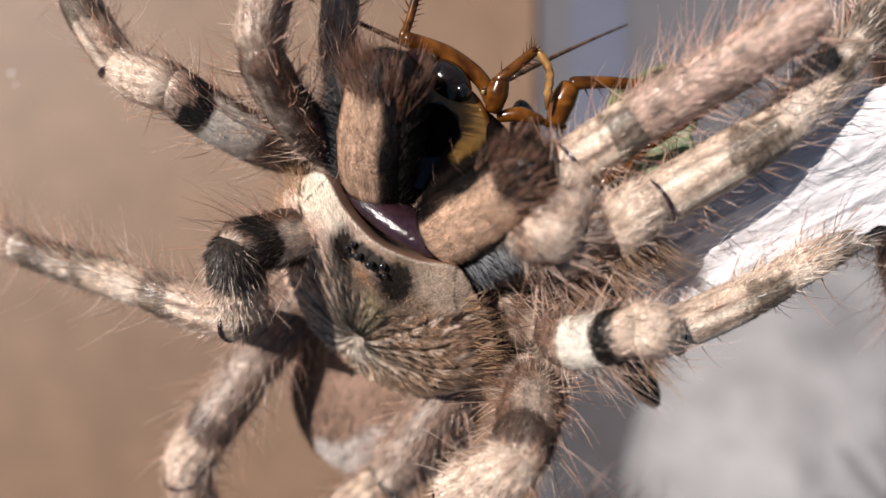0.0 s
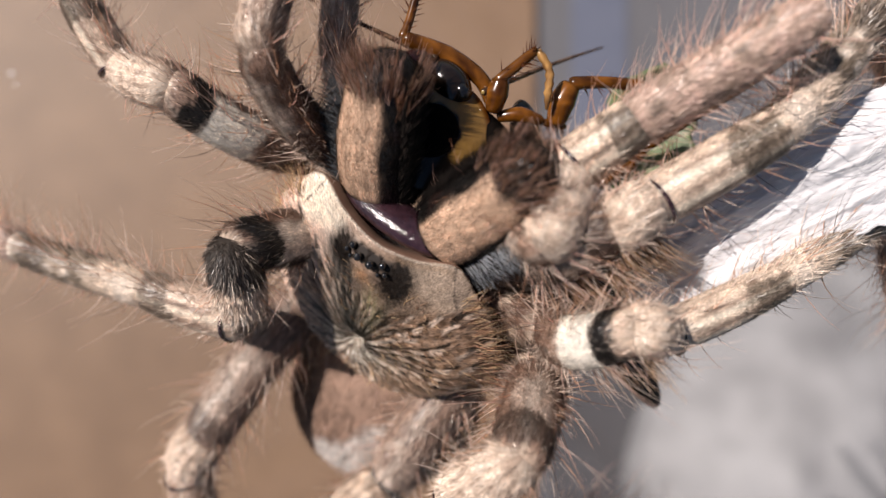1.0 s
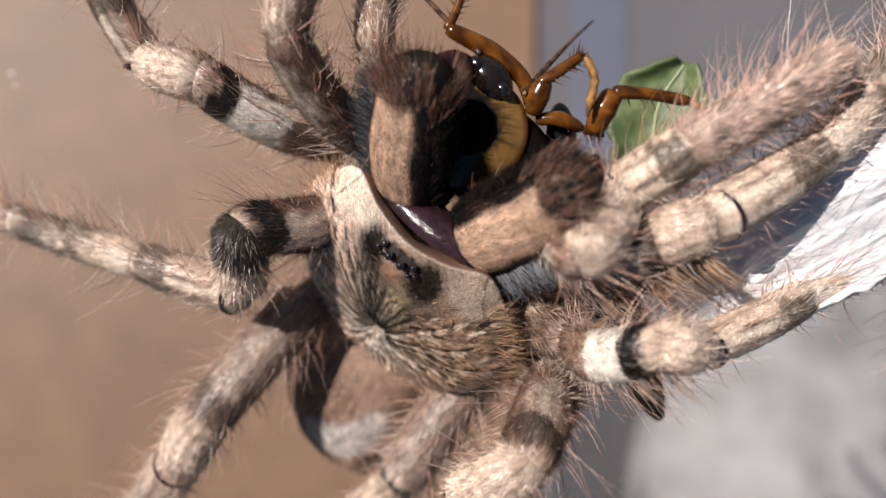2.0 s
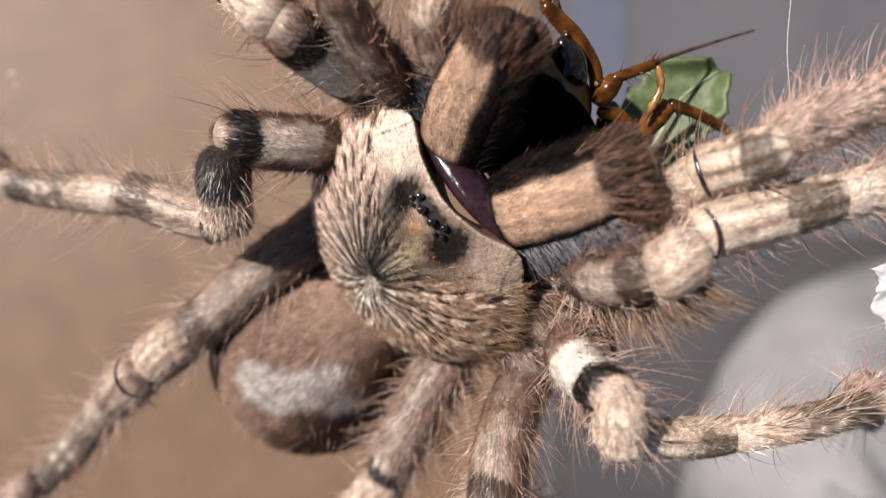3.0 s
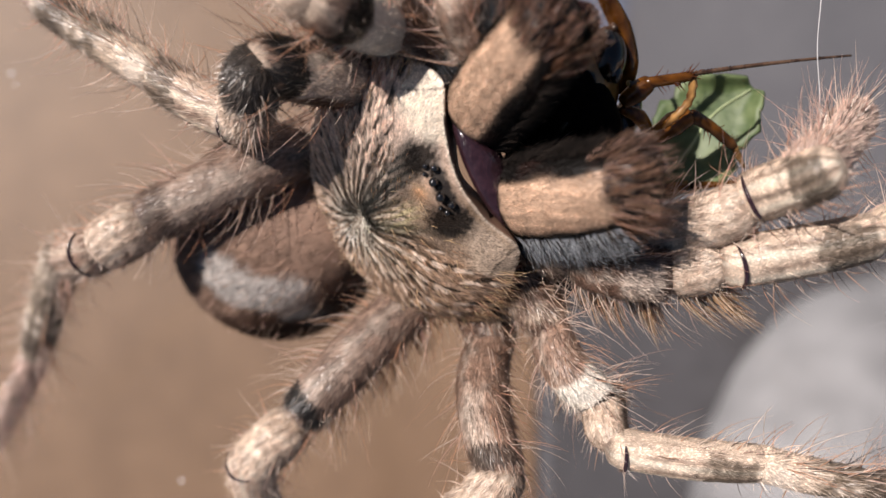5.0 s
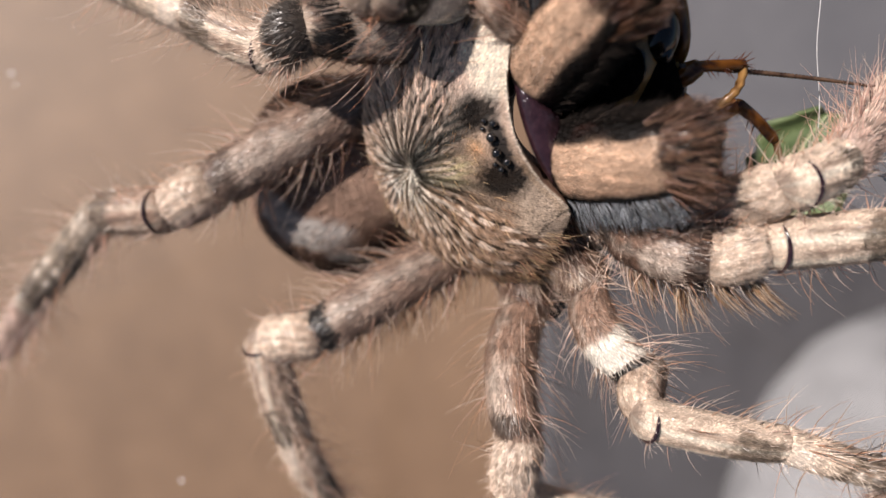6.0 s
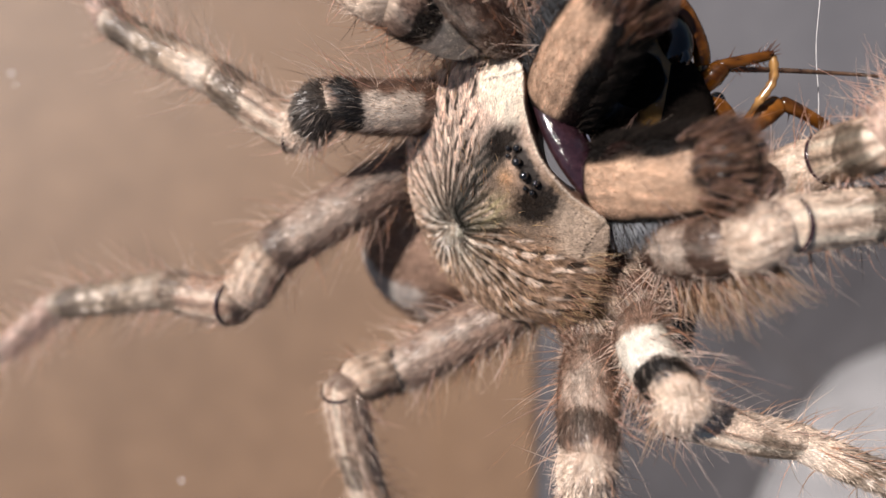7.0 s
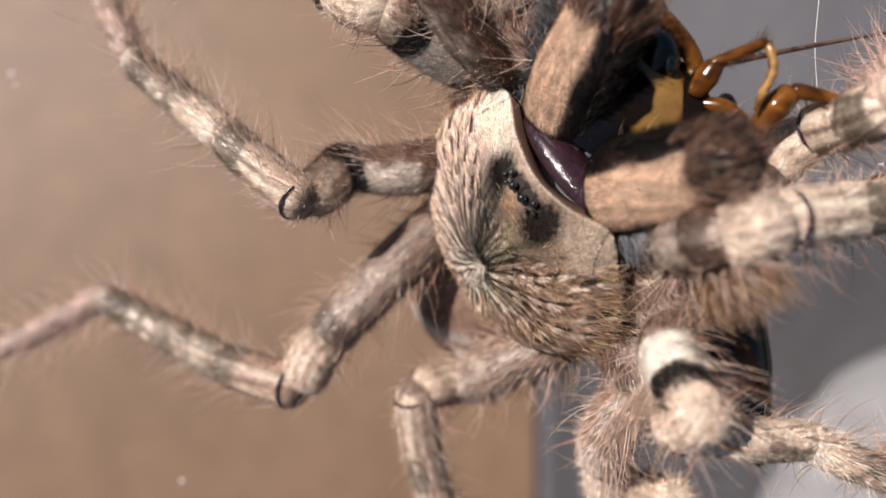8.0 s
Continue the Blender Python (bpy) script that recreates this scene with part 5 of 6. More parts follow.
    shin = [
        (0.0, -4.78, -38.73, 19.72), (1.6, -4.84, -38.73, 19.71), (1.8, -8.86, -37.89, 20.96), (2.0, -10.24, -35.82, 23.68),
        (2.2, -12.32, -37.94, 22.33), (3.3, -8.81, -40.76, 18.68), (3.5, -8.68, -39.81, 19.72), (4.0, -10.03, -40.71, 18.05),
        (4.5, -10.78, -39.22, 19.44), (4.7, -10.95, -38.92, 19.67), (5.8, -4.83, -40.02, 19.52), (6.0, -7.23, -40.20, 21.00),
        (6.5, -10.63, -38.34, 18.86), (7.0, -10.75, -35.98, 22.74), (7.5, -10.20, -34.67, 22.74), (8.0, -10.55, -32.40, 25.15),
    ]
    ankle = [
        (0.0, -16.20, -55.96, 25.91), (1.6, -16.20, -55.99, 25.91), (1.8, -14.17, -57.39, 28.50), (2.0, -15.08, -55.69, 30.58),
        (2.2, -16.99, -58.39, 27.34), (3.3, -4.17, -58.33, 30.34), (3.5, -1.96, -54.97, 33.53), (4.0, -0.66, -56.71, 29.11),
        (4.5, -3.33, -59.20, 22.70), (4.7, -2.97, -58.82, 22.15), (5.8, 5.38, -55.95, 29.90), (6.0, -0.22, -58.84, 29.32),
        (6.5, -12.48, -58.36, 26.68), (7.0, -18.26, -53.92, 32.08), (7.5, -26.50, -47.36, 28.97), (8.0, -28.34, -41.17, 33.65),
    ]
    toe = [
        (0.0, -24.94, -74.86, 34.57), (1.6, -24.95, -74.91, 34.51), (1.8, -22.03, -76.79, 36.89), (2.0, -21.70, -75.60, 38.84),
        (2.2, -22.66, -79.24, 33.80), (3.3, -4.68, -80.67, 33.37), (3.5, -1.08, -77.46, 35.04), (4.0, 1.16, -79.16, 30.19),
        (4.5, 5.73, -77.84, 31.59), (4.7, 7.61, -76.51, 31.31), (5.8, 11.15, -77.60, 32.41), (6.0, 5.57, -80.39, 32.55),
        (6.5, -12.88, -80.48, 31.04), (7.0, -19.76, -75.18, 39.45), (7.5, -30.65, -65.61, 41.55), (8.0, -34.14, -57.83, 47.71),
    ]
    swing("left_fourth", knee, patella_end, shin, ankle, toe)
    knee = [
        (0.0, -22.07, 11.54, 5.84), (1.6, -22.10, 11.52, 5.82), (1.8, -22.91, 10.08, 6.13), (2.0, -23.41, 9.54, 5.97),
        (2.2, -23.46, 7.98, 6.75), (3.3, -16.69, 11.31, 8.79), (3.5, -16.47, 11.34, 8.84), (4.0, -17.10, 10.53, 9.12),
        (4.5, -16.41, 9.58, 9.74), (4.7, -16.43, 9.20, 9.90), (5.8, -14.11, 7.56, 10.67), (6.0, -13.79, 6.34, 10.98),
        (6.5, -13.98, 7.71, 10.69), (7.0, -15.65, 8.04, 10.43), (7.5, -17.47, 8.90, 9.73), (8.0, -17.37, 10.85, 8.88),
    ]
    patella_end = [
        (0.0, -31.68, 6.88, 4.02), (1.6, -31.70, 6.85, 4.00), (1.8, -32.25, 4.84, 4.57), (2.0, -32.55, 3.85, 4.78),
        (2.2, -32.58, 2.23, 5.76), (3.3, -24.05, 4.97, 3.97), (3.5, -23.56, 4.54, 4.27), (4.0, -24.05, 3.71, 4.38),
        (4.5, -22.77, 2.21, 4.98), (4.7, -22.42, 1.64, 4.97), (5.8, -19.58, -0.75, 6.33), (6.0, -19.57, -1.73, 6.64),
        (6.5, -21.16, 0.67, 6.70), (7.0, -23.65, 1.26, 7.71), (7.5, -26.07, 2.64, 7.69), (8.0, -26.20, 4.68, 7.74),
    ]
    shin = [
        (0.0, -38.64, 11.77, 3.36), (1.6, -38.62, 11.81, 3.38), (1.8, -38.91, 10.16, 4.56), (2.0, -38.73, 9.73, 5.03),
        (2.2, -38.96, 7.86, 6.43), (3.3, -32.30, 2.81, 4.37), (3.5, -31.63, 1.76, 4.30), (4.0, -32.11, 0.90, 4.60),
        (4.5, -30.46, -1.45, 4.44), (4.7, -29.86, -2.44, 4.20), (5.8, -26.56, -5.70, 6.72), (6.0, -26.86, -6.17, 7.05),
        (6.5, -29.14, -2.33, 6.95), (7.0, -31.92, -0.42, 8.96), (7.5, -34.34, 3.10, 9.75), (8.0, -33.96, 6.42, 10.84),
    ]
    ankle = [
        (0.0, -54.66, 14.28, -2.42), (1.6, -54.63, 14.30, -2.41), (1.8, -55.51, 10.88, 0.06), (2.0, -55.52, 8.50, 1.46),
        (2.2, -55.83, 5.45, 4.04), (3.3, -48.28, -0.63, -1.01), (3.5, -47.38, -2.55, -1.15), (4.0, -47.76, -3.69, -0.91),
        (4.5, -45.46, -7.74, -1.20), (4.7, -44.49, -9.38, -1.62), (5.8, -39.10, -16.19, 1.27), (6.0, -40.76, -15.44, 2.91),
        (6.5, -45.41, -7.70, 5.36), (7.0, -48.85, -3.54, 8.61), (7.5, -51.50, 2.88, 8.39), (8.0, -51.09, 8.14, 10.84),
    ]
    toe = [
        (0.0, -70.74, 10.60, -19.06), (1.6, -70.72, 10.58, -19.05), (1.8, -67.08, 6.62, -19.87), (2.0, -66.26, 3.73, -18.82),
        (2.2, -66.36, 2.41, -16.67), (3.3, -61.50, -7.64, -19.05), (3.5, -59.57, -9.55, -19.90), (4.0, -57.57, -9.93, -21.26),
        (4.5, -54.72, -15.06, -21.45), (4.7, -54.06, -16.98, -21.62), (5.8, -44.72, -24.22, -20.03), (6.0, -46.66, -23.93, -18.13),
        (6.5, -51.46, -17.00, -15.28), (7.0, -55.33, -11.93, -12.30), (7.5, -59.15, -6.15, -11.84), (8.0, -59.42, -2.21, -8.47),
    ]
    swing("left_second", knee, patella_end, shin, ankle, toe)
    knee = [
        (0.0, -13.76, 19.05, 3.82), (1.6, -13.79, 19.04, 3.80), (1.8, -16.13, 17.55, 3.90), (2.0, -16.37, 17.62, 3.46),
        (2.2, -16.40, 16.69, 4.73), (3.3, -17.34, 14.11, 6.19), (3.5, -17.76, 13.59, 6.09), (4.0, -17.84, 12.99, 6.37),
        (4.5, -18.95, 10.81, 6.06), (4.7, -19.84, 9.30, 5.24), (5.8, -19.89, 4.70, 4.77), (6.0, -19.41, 5.02, 5.58),
        (6.5, -18.34, 9.41, 7.14), (7.0, -16.71, 11.96, 7.91), (7.5, -16.05, 13.68, 7.62), (8.0, -15.39, 15.33, 7.00),
    ]
    patella_end = [
        (0.0, -17.22, 22.04, -1.75), (1.6, -17.25, 22.01, -1.78), (1.8, -19.04, 20.55, -1.96), (2.0, -19.74, 20.47, -2.23),
        (2.2, -20.39, 19.67, -0.49), (3.3, -20.41, 16.61, 0.17), (3.5, -20.68, 15.64, -0.18), (4.0, -21.20, 15.24, 0.40),
        (4.5, -21.29, 12.92, -0.43), (4.7, -21.72, 11.58, -1.34), (5.8, -21.15, 6.74, -2.02), (6.0, -21.01, 7.08, -1.14),
        (6.5, -20.68, 11.50, 0.66), (7.0, -20.67, 13.11, 2.00), (7.5, -20.24, 15.02, 1.90), (8.0, -20.06, 16.70, 1.68),
    ]
    shin = [
        (0.0, -24.96, 27.38, -7.80), (1.6, -24.99, 27.35, -7.83), (1.8, -27.13, 25.59, -7.80), (2.0, -28.30, 24.83, -7.95),
        (2.2, -29.43, 23.87, -5.56), (3.3, -30.68, 18.19, -3.97), (3.5, -30.95, 16.62, -4.53), (4.0, -31.62, 16.08, -3.60),
        (4.5, -31.69, 12.51, -4.52), (4.7, -32.06, 10.75, -5.51), (5.8, -30.82, 4.44, -7.14), (6.0, -31.29, 5.39, -5.21),
        (6.5, -31.63, 12.23, -1.49), (7.0, -31.57, 15.12, 0.40), (7.5, -30.46, 19.11, -0.11), (8.0, -29.93, 21.80, 0.35),
    ]
    ankle = [
        (0.0, -39.32, 29.91, -13.10), (1.6, -39.35, 29.89, -13.14), (1.8, -40.64, 28.78, -14.73), (2.0, -41.08, 27.92, -16.19),
        (2.2, -41.54, 27.98, -14.34), (3.3, -37.99, 23.17, -16.72), (3.5, -37.52, 21.24, -17.81), (4.0, -35.23, 21.65, -17.62),
        (4.5, -34.24, 17.97, -18.82), (4.7, -34.03, 16.52, -19.78), (5.8, -30.65, 10.19, -21.55), (6.0, -31.47, 10.78, -19.75),
        (6.5, -33.35, 16.81, -16.21), (7.0, -36.03, 18.33, -14.11), (7.5, -38.21, 21.73, -13.30), (8.0, -39.22, 23.71, -11.92),
    ]
    toe = [
        (0.0, -51.01, 27.84, -30.17), (1.6, -51.04, 27.82, -30.20), (1.8, -50.57, 26.45, -32.85), (2.0, -50.72, 24.65, -34.32),
        (2.2, -51.46, 25.64, -32.46), (3.3, -47.22, 19.66, -35.02), (3.5, -46.09, 17.54, -36.39), (4.0, -43.12, 18.44, -36.59),
        (4.5, -41.15, 14.37, -38.09), (4.7, -40.73, 12.70, -39.09), (5.8, -34.29, 5.73, -41.53), (6.0, -35.98, 6.37, -39.56),
        (6.5, -39.74, 13.06, -35.64), (7.0, -43.92, 14.32, -32.93), (7.5, -47.84, 17.50, -31.23), (8.0, -49.81, 19.16, -29.23),
    ]
    swing("left_first", knee, patella_end, shin, ankle, toe)
    knee = [
        (0.0, -13.08, 15.66, -4.84), (1.6, -13.02, 15.76, -4.74), (1.8, -12.87, 16.16, -3.51), (2.0, -12.69, 16.45, -3.24),
        (2.2, -12.85, 15.86, -1.83), (3.3, -10.28, 16.04, 1.77), (3.5, -10.45, 15.96, 1.69), (4.0, -11.45, 15.31, 1.20),
        (4.5, -11.05, 14.50, 2.07), (4.7, -11.38, 13.96, 2.01), (5.8, -10.27, 11.07, 3.24), (6.0, -9.85, 10.00, 3.32),
        (6.5, -10.27, 10.71, 3.20), (7.0, -12.02, 9.64, 1.40), (7.5, -12.27, 10.44, 1.37), (8.0, -12.41, 11.88, 1.39),
    ]
    patella_end = [
        (0.0, -19.26, 18.11, -12.42), (1.6, -19.20, 18.18, -12.34), (1.8, -19.36, 17.29, -11.16), (2.0, -19.03, 17.18, -11.07),
        (2.2, -19.18, 17.16, -9.58), (3.3, -14.80, 15.45, -7.24), (3.5, -13.92, 15.06, -7.75), (4.0, -14.79, 14.87, -8.31),
        (4.5, -14.23, 13.31, -7.44), (4.7, -14.21, 12.55, -7.58), (5.8, -13.13, 9.80, -6.36), (6.0, -13.03, 9.37, -6.23),
        (6.5, -13.41, 11.93, -6.32), (7.0, -15.76, 11.16, -7.85), (7.5, -16.35, 11.88, -7.75), (8.0, -17.10, 12.48, -7.53),
    ]
    shin = [
        (0.0, -15.67, 23.83, -14.87), (1.6, -15.57, 23.90, -14.73), (1.8, -16.78, 23.23, -14.26), (2.0, -17.23, 22.86, -15.07),
        (2.2, -18.62, 22.38, -14.46), (3.3, -17.69, 19.36, -12.53), (3.5, -17.98, 18.04, -12.87), (4.0, -19.37, 18.14, -12.77),
        (4.5, -18.72, 15.32, -12.67), (4.7, -18.65, 14.36, -12.93), (5.8, -16.87, 10.71, -12.42), (6.0, -17.44, 10.52, -11.78),
        (6.5, -18.76, 14.30, -10.48), (7.0, -21.13, 14.92, -10.77), (7.5, -20.18, 16.79, -11.33), (8.0, -20.76, 17.51, -11.10),
    ]
    ankle = [
        (0.0, -26.56, 28.82, -16.11), (1.6, -26.47, 28.87, -16.00), (1.8, -25.87, 29.65, -18.87), (2.0, -25.92, 29.10, -20.60),
        (2.2, -26.69, 29.50, -19.87), (3.3, -20.03, 27.19, -21.37), (3.5, -19.25, 25.54, -22.22), (4.0, -16.44, 25.66, -21.70),
        (4.5, -15.39, 22.52, -21.74), (4.7, -15.04, 21.51, -21.92), (5.8, -12.95, 17.28, -21.72), (6.0, -13.76, 17.04, -21.21),
        (6.5, -15.90, 20.89, -20.14), (7.0, -19.37, 21.36, -20.80), (7.5, -22.25, 23.50, -21.11), (8.0, -24.42, 23.77, -20.72),
    ]
    swing("palp_left", knee, patella_end, shin, ankle)
    knee = [
        (0.0, 12.14, 15.37, 0.93), (1.6, 12.14, 15.37, 0.92), (1.8, 11.90, 15.73, 0.98), (2.0, 11.78, 16.04, 0.88),
        (2.2, 11.22, 16.02, 1.54), (3.3, 11.10, 13.37, -10.25), (3.5, 10.87, 13.17, -10.54), (4.0, 10.69, 13.53, -10.58),
        (4.5, 11.01, 12.75, -10.50), (4.7, 11.42, 13.87, -9.87), (5.8, 12.07, 17.46, -5.52), (6.0, 12.20, 15.74, -7.75),
        (6.5, 11.34, 14.38, -9.71), (7.0, 9.90, 12.19, -11.35), (7.5, 9.64, 10.79, -11.41), (8.0, 7.65, 9.58, -12.01),
    ]
    patella_end = [
        (0.0, 9.77, 17.40, -5.51), (1.6, 9.76, 17.38, -5.52), (1.8, 9.66, 16.62, -5.75), (2.0, 10.40, 17.11, -6.04),
        (2.2, 10.27, 19.60, -4.62), (3.3, 10.49, 20.46, -10.88), (3.5, 9.96, 20.00, -12.33), (4.0, 11.03, 20.38, -12.59),
        (4.5, 10.59, 19.85, -11.04), (4.7, 11.29, 20.79, -11.50), (5.8, 9.84, 24.14, -4.31), (6.0, 10.32, 22.54, -6.58),
        (6.5, 11.45, 19.80, -14.34), (7.0, 10.17, 19.21, -12.44), (7.5, 9.28, 17.67, -13.52), (8.0, 8.09, 16.04, -15.11),
    ]
    shin = [
        (0.0, 12.13, 21.54, -9.47), (1.6, 12.14, 21.57, -9.43), (1.8, 11.76, 21.36, -9.18), (2.0, 12.48, 22.13, -9.08),
        (2.2, 11.79, 23.14, -9.48), (3.3, 11.88, 26.44, -10.11), (3.5, 10.45, 26.16, -11.89), (4.0, 11.36, 26.57, -12.66),
        (4.5, 10.62, 25.93, -9.90), (4.7, 10.42, 26.79, -10.26), (5.8, 10.01, 25.42, -10.36), (6.0, 10.74, 24.30, -12.49),
        (6.5, 11.76, 25.29, -11.50), (7.0, 10.97, 24.52, -9.37), (7.5, 11.12, 23.18, -11.35), (8.0, 10.38, 21.64, -13.74),
    ]
    ankle = [
        (0.0, 18.55, 30.88, -17.92), (1.6, 18.54, 30.87, -17.94), (1.8, 16.48, 31.07, -18.33), (2.0, 16.90, 28.11, -21.10),
        (2.2, 15.32, 28.14, -22.22), (3.3, 15.55, 32.28, -22.45), (3.5, 14.48, 31.62, -24.29), (4.0, 13.40, 32.79, -25.19),
        (4.5, 10.45, 27.54, -23.94), (4.7, 10.42, 27.78, -24.36), (5.8, 8.65, 25.06, -24.42), (6.0, 8.47, 24.88, -26.43),
        (6.5, 7.86, 27.75, -24.87), (7.0, 7.78, 23.37, -23.09), (7.5, 8.01, 21.59, -25.04), (8.0, 6.10, 18.99, -26.95),
    ]
    swing("palp_right", knee, patella_end, shin, ankle)
    knee = [
        (0.0, 15.04, 16.32, -3.73), (1.6, 15.04, 16.32, -3.73), (1.8, 14.20, 16.81, -4.07), (2.0, 14.90, 16.04, -5.90),
        (2.2, 14.89, 16.26, -4.83), (3.3, 13.44, 16.43, 0.03), (3.5, 12.53, 17.11, -0.75), (4.0, 12.49, 16.78, 0.09),
        (4.5, 13.07, 17.27, -2.49), (4.7, 14.95, 15.25, -7.29), (5.8, 14.42, 16.88, -5.95), (6.0, 14.36, 16.74, -3.31),
        (6.5, 12.55, 16.66, 0.32), (7.0, 12.40, 16.60, 0.60), (7.5, 11.81, 15.53, 2.40), (8.0, 12.20, 16.51, 0.85),
    ]
    patella_end = [
        (0.0, 16.28, 16.80, -7.87), (1.6, 16.29, 16.84, -7.85), (1.8, 15.90, 18.33, -7.78), (2.0, 17.09, 18.69, -8.54),
        (2.2, 15.48, 18.87, -8.29), (3.3, 13.76, 18.74, -3.65), (3.5, 13.49, 18.70, -4.69), (4.0, 13.12, 17.84, -4.09),
        (4.5, 13.57, 19.71, -6.08), (4.7, 14.63, 19.46, -8.35), (5.8, 15.88, 20.64, -7.76), (6.0, 14.73, 19.94, -6.25),
        (6.5, 13.31, 19.10, -3.20), (7.0, 12.79, 18.05, -3.45), (7.5, 12.34, 16.32, -1.82), (8.0, 12.89, 16.59, -3.42),
    ]
    shin = [
        (0.0, 20.97, 22.80, -16.50), (1.6, 20.96, 22.76, -16.56), (1.8, 20.16, 22.64, -17.56), (2.0, 20.28, 22.01, -19.08),
        (2.2, 18.61, 23.44, -18.39), (3.3, 18.11, 25.10, -12.22), (3.5, 17.35, 25.13, -13.42), (4.0, 17.85, 25.21, -11.59),
        (4.5, 18.18, 26.21, -14.41), (4.7, 17.74, 27.44, -16.03), (5.8, 18.11, 29.45, -14.88), (6.0, 17.61, 27.66, -14.29),
        (6.5, 17.17, 24.81, -12.43), (7.0, 16.28, 20.81, -14.03), (7.5, 16.75, 19.38, -11.97), (8.0, 15.77, 16.43, -14.54),
    ]
    ankle = [
        (0.0, 22.21, 29.94, -29.29), (1.6, 22.21, 29.90, -29.34), (1.8, 20.75, 29.44, -30.58), (2.0, 20.41, 29.62, -31.65),
        (2.2, 19.12, 30.88, -31.06), (3.3, 23.72, 30.88, -24.52), (3.5, 22.88, 30.78, -25.82), (4.0, 23.24, 31.14, -23.92),
        (4.5, 23.24, 32.72, -26.59), (4.7, 22.46, 34.22, -28.18), (5.8, 19.56, 36.50, -27.72), (6.0, 20.06, 33.92, -27.36),
        (6.5, 21.75, 30.24, -25.30), (7.0, 20.34, 25.06, -27.49), (7.5, 22.08, 21.45, -25.50), (8.0, 20.10, 17.71, -28.51),
    ]
    toe = [
        (0.0, 27.95, 18.72, -45.66), (1.6, 27.95, 18.70, -45.72), (1.8, 28.54, 17.80, -45.76), (2.0, 29.02, 17.22, -45.76),
        (2.2, 27.91, 18.97, -45.47), (3.3, 31.70, 25.00, -42.65), (3.5, 32.29, 24.99, -43.27), (4.0, 33.13, 25.78, -41.24),
        (4.5, 34.74, 26.65, -42.65), (4.7, 35.29, 27.00, -42.68), (5.8, 35.69, 29.37, -38.49), (6.0, 35.17, 26.39, -39.27),
        (6.5, 33.09, 21.65, -40.28), (7.0, 27.11, 13.92, -43.51), (7.5, 21.87, 9.64, -42.44), (8.0, 17.32, 4.37, -44.03),
    ]
    swing("right_first", knee, patella_end, shin, ankle, toe)
    knee = [
        (0.0, 20.60, 12.54, -0.07), (1.6, 20.60, 12.54, -0.07), (1.8, 20.09, 12.91, -0.21), (2.0, 20.07, 13.02, -0.58),
        (2.2, 19.71, 12.87, 0.71), (3.3, 20.54, 9.82, 4.31), (3.5, 21.45, 10.14, 3.02), (4.0, 21.41, 10.74, 2.29),
        (4.5, 24.46, 4.94, -3.71), (4.7, 24.48, 5.45, -3.60), (5.8, 22.69, 10.92, -0.56), (6.0, 23.44, 9.31, -0.63),
        (6.5, 21.44, 9.26, 3.84), (7.0, 20.81, 9.52, 4.28), (7.5, 21.04, 7.74, 5.12), (8.0, 20.65, 9.03, 4.73),
    ]
    patella_end = [
        (0.0, 22.62, 9.63, -3.93), (1.6, 22.62, 9.64, -3.93), (1.8, 22.78, 10.66, -4.10), (2.0, 22.77, 10.98, -4.57),
        (2.2, 22.29, 10.82, -3.37), (3.3, 23.46, 5.47, 4.49), (3.5, 24.08, 5.64, 2.45), (4.0, 24.62, 6.69, 1.43),
        (4.5, 25.49, 6.50, 1.19), (4.7, 26.71, 7.17, 0.83), (5.8, 25.47, 12.61, 3.56), (6.0, 24.80, 11.08, 4.10),
        (6.5, 24.36, 5.41, 1.82), (7.0, 22.41, 5.16, 1.87), (7.5, 21.89, 2.80, 3.64), (8.0, 20.72, 3.86, 3.81),
    ]
    shin = [
        (0.0, 28.06, 12.60, -14.24), (1.6, 28.06, 12.59, -14.25), (1.8, 27.43, 13.28, -14.89), (2.0, 27.34, 12.41, -15.60),
        (2.2, 26.29, 13.58, -14.39), (3.3, 31.49, 8.27, -4.02), (3.5, 32.20, 10.15, -5.21), (4.0, 31.91, 12.46, -6.21),
        (4.5, 31.89, 14.35, -5.32), (4.7, 32.42, 15.59, -5.58), (5.8, 31.56, 20.49, -3.17), (6.0, 31.32, 17.81, -3.46),
        (6.5, 31.97, 11.23, -5.45), (7.0, 29.84, 7.56, -7.28), (7.5, 29.30, 4.19, -5.72), (8.0, 26.97, 3.58, -6.47),
    ]
    ankle = [
        (0.0, 32.80, 15.77, -26.98), (1.6, 32.81, 15.75, -26.99), (1.8, 32.91, 15.99, -27.43), (2.0, 32.85, 16.11, -27.87),
        (2.2, 31.35, 17.08, -26.92), (3.3, 38.28, 15.70, -13.69), (3.5, 40.80, 16.40, -14.26), (4.0, 40.57, 17.68, -15.84),
        (4.5, 40.88, 19.19, -14.84), (4.7, 41.47, 20.47, -15.02), (5.8, 40.20, 27.17, -11.86), (6.0, 40.26, 23.04, -12.81),
        (6.5, 41.51, 15.32, -14.78), (7.0, 39.94, 9.33, -16.74), (7.5, 38.92, 3.76, -15.81), (8.0, 35.33, -0.31, -16.94),
    ]
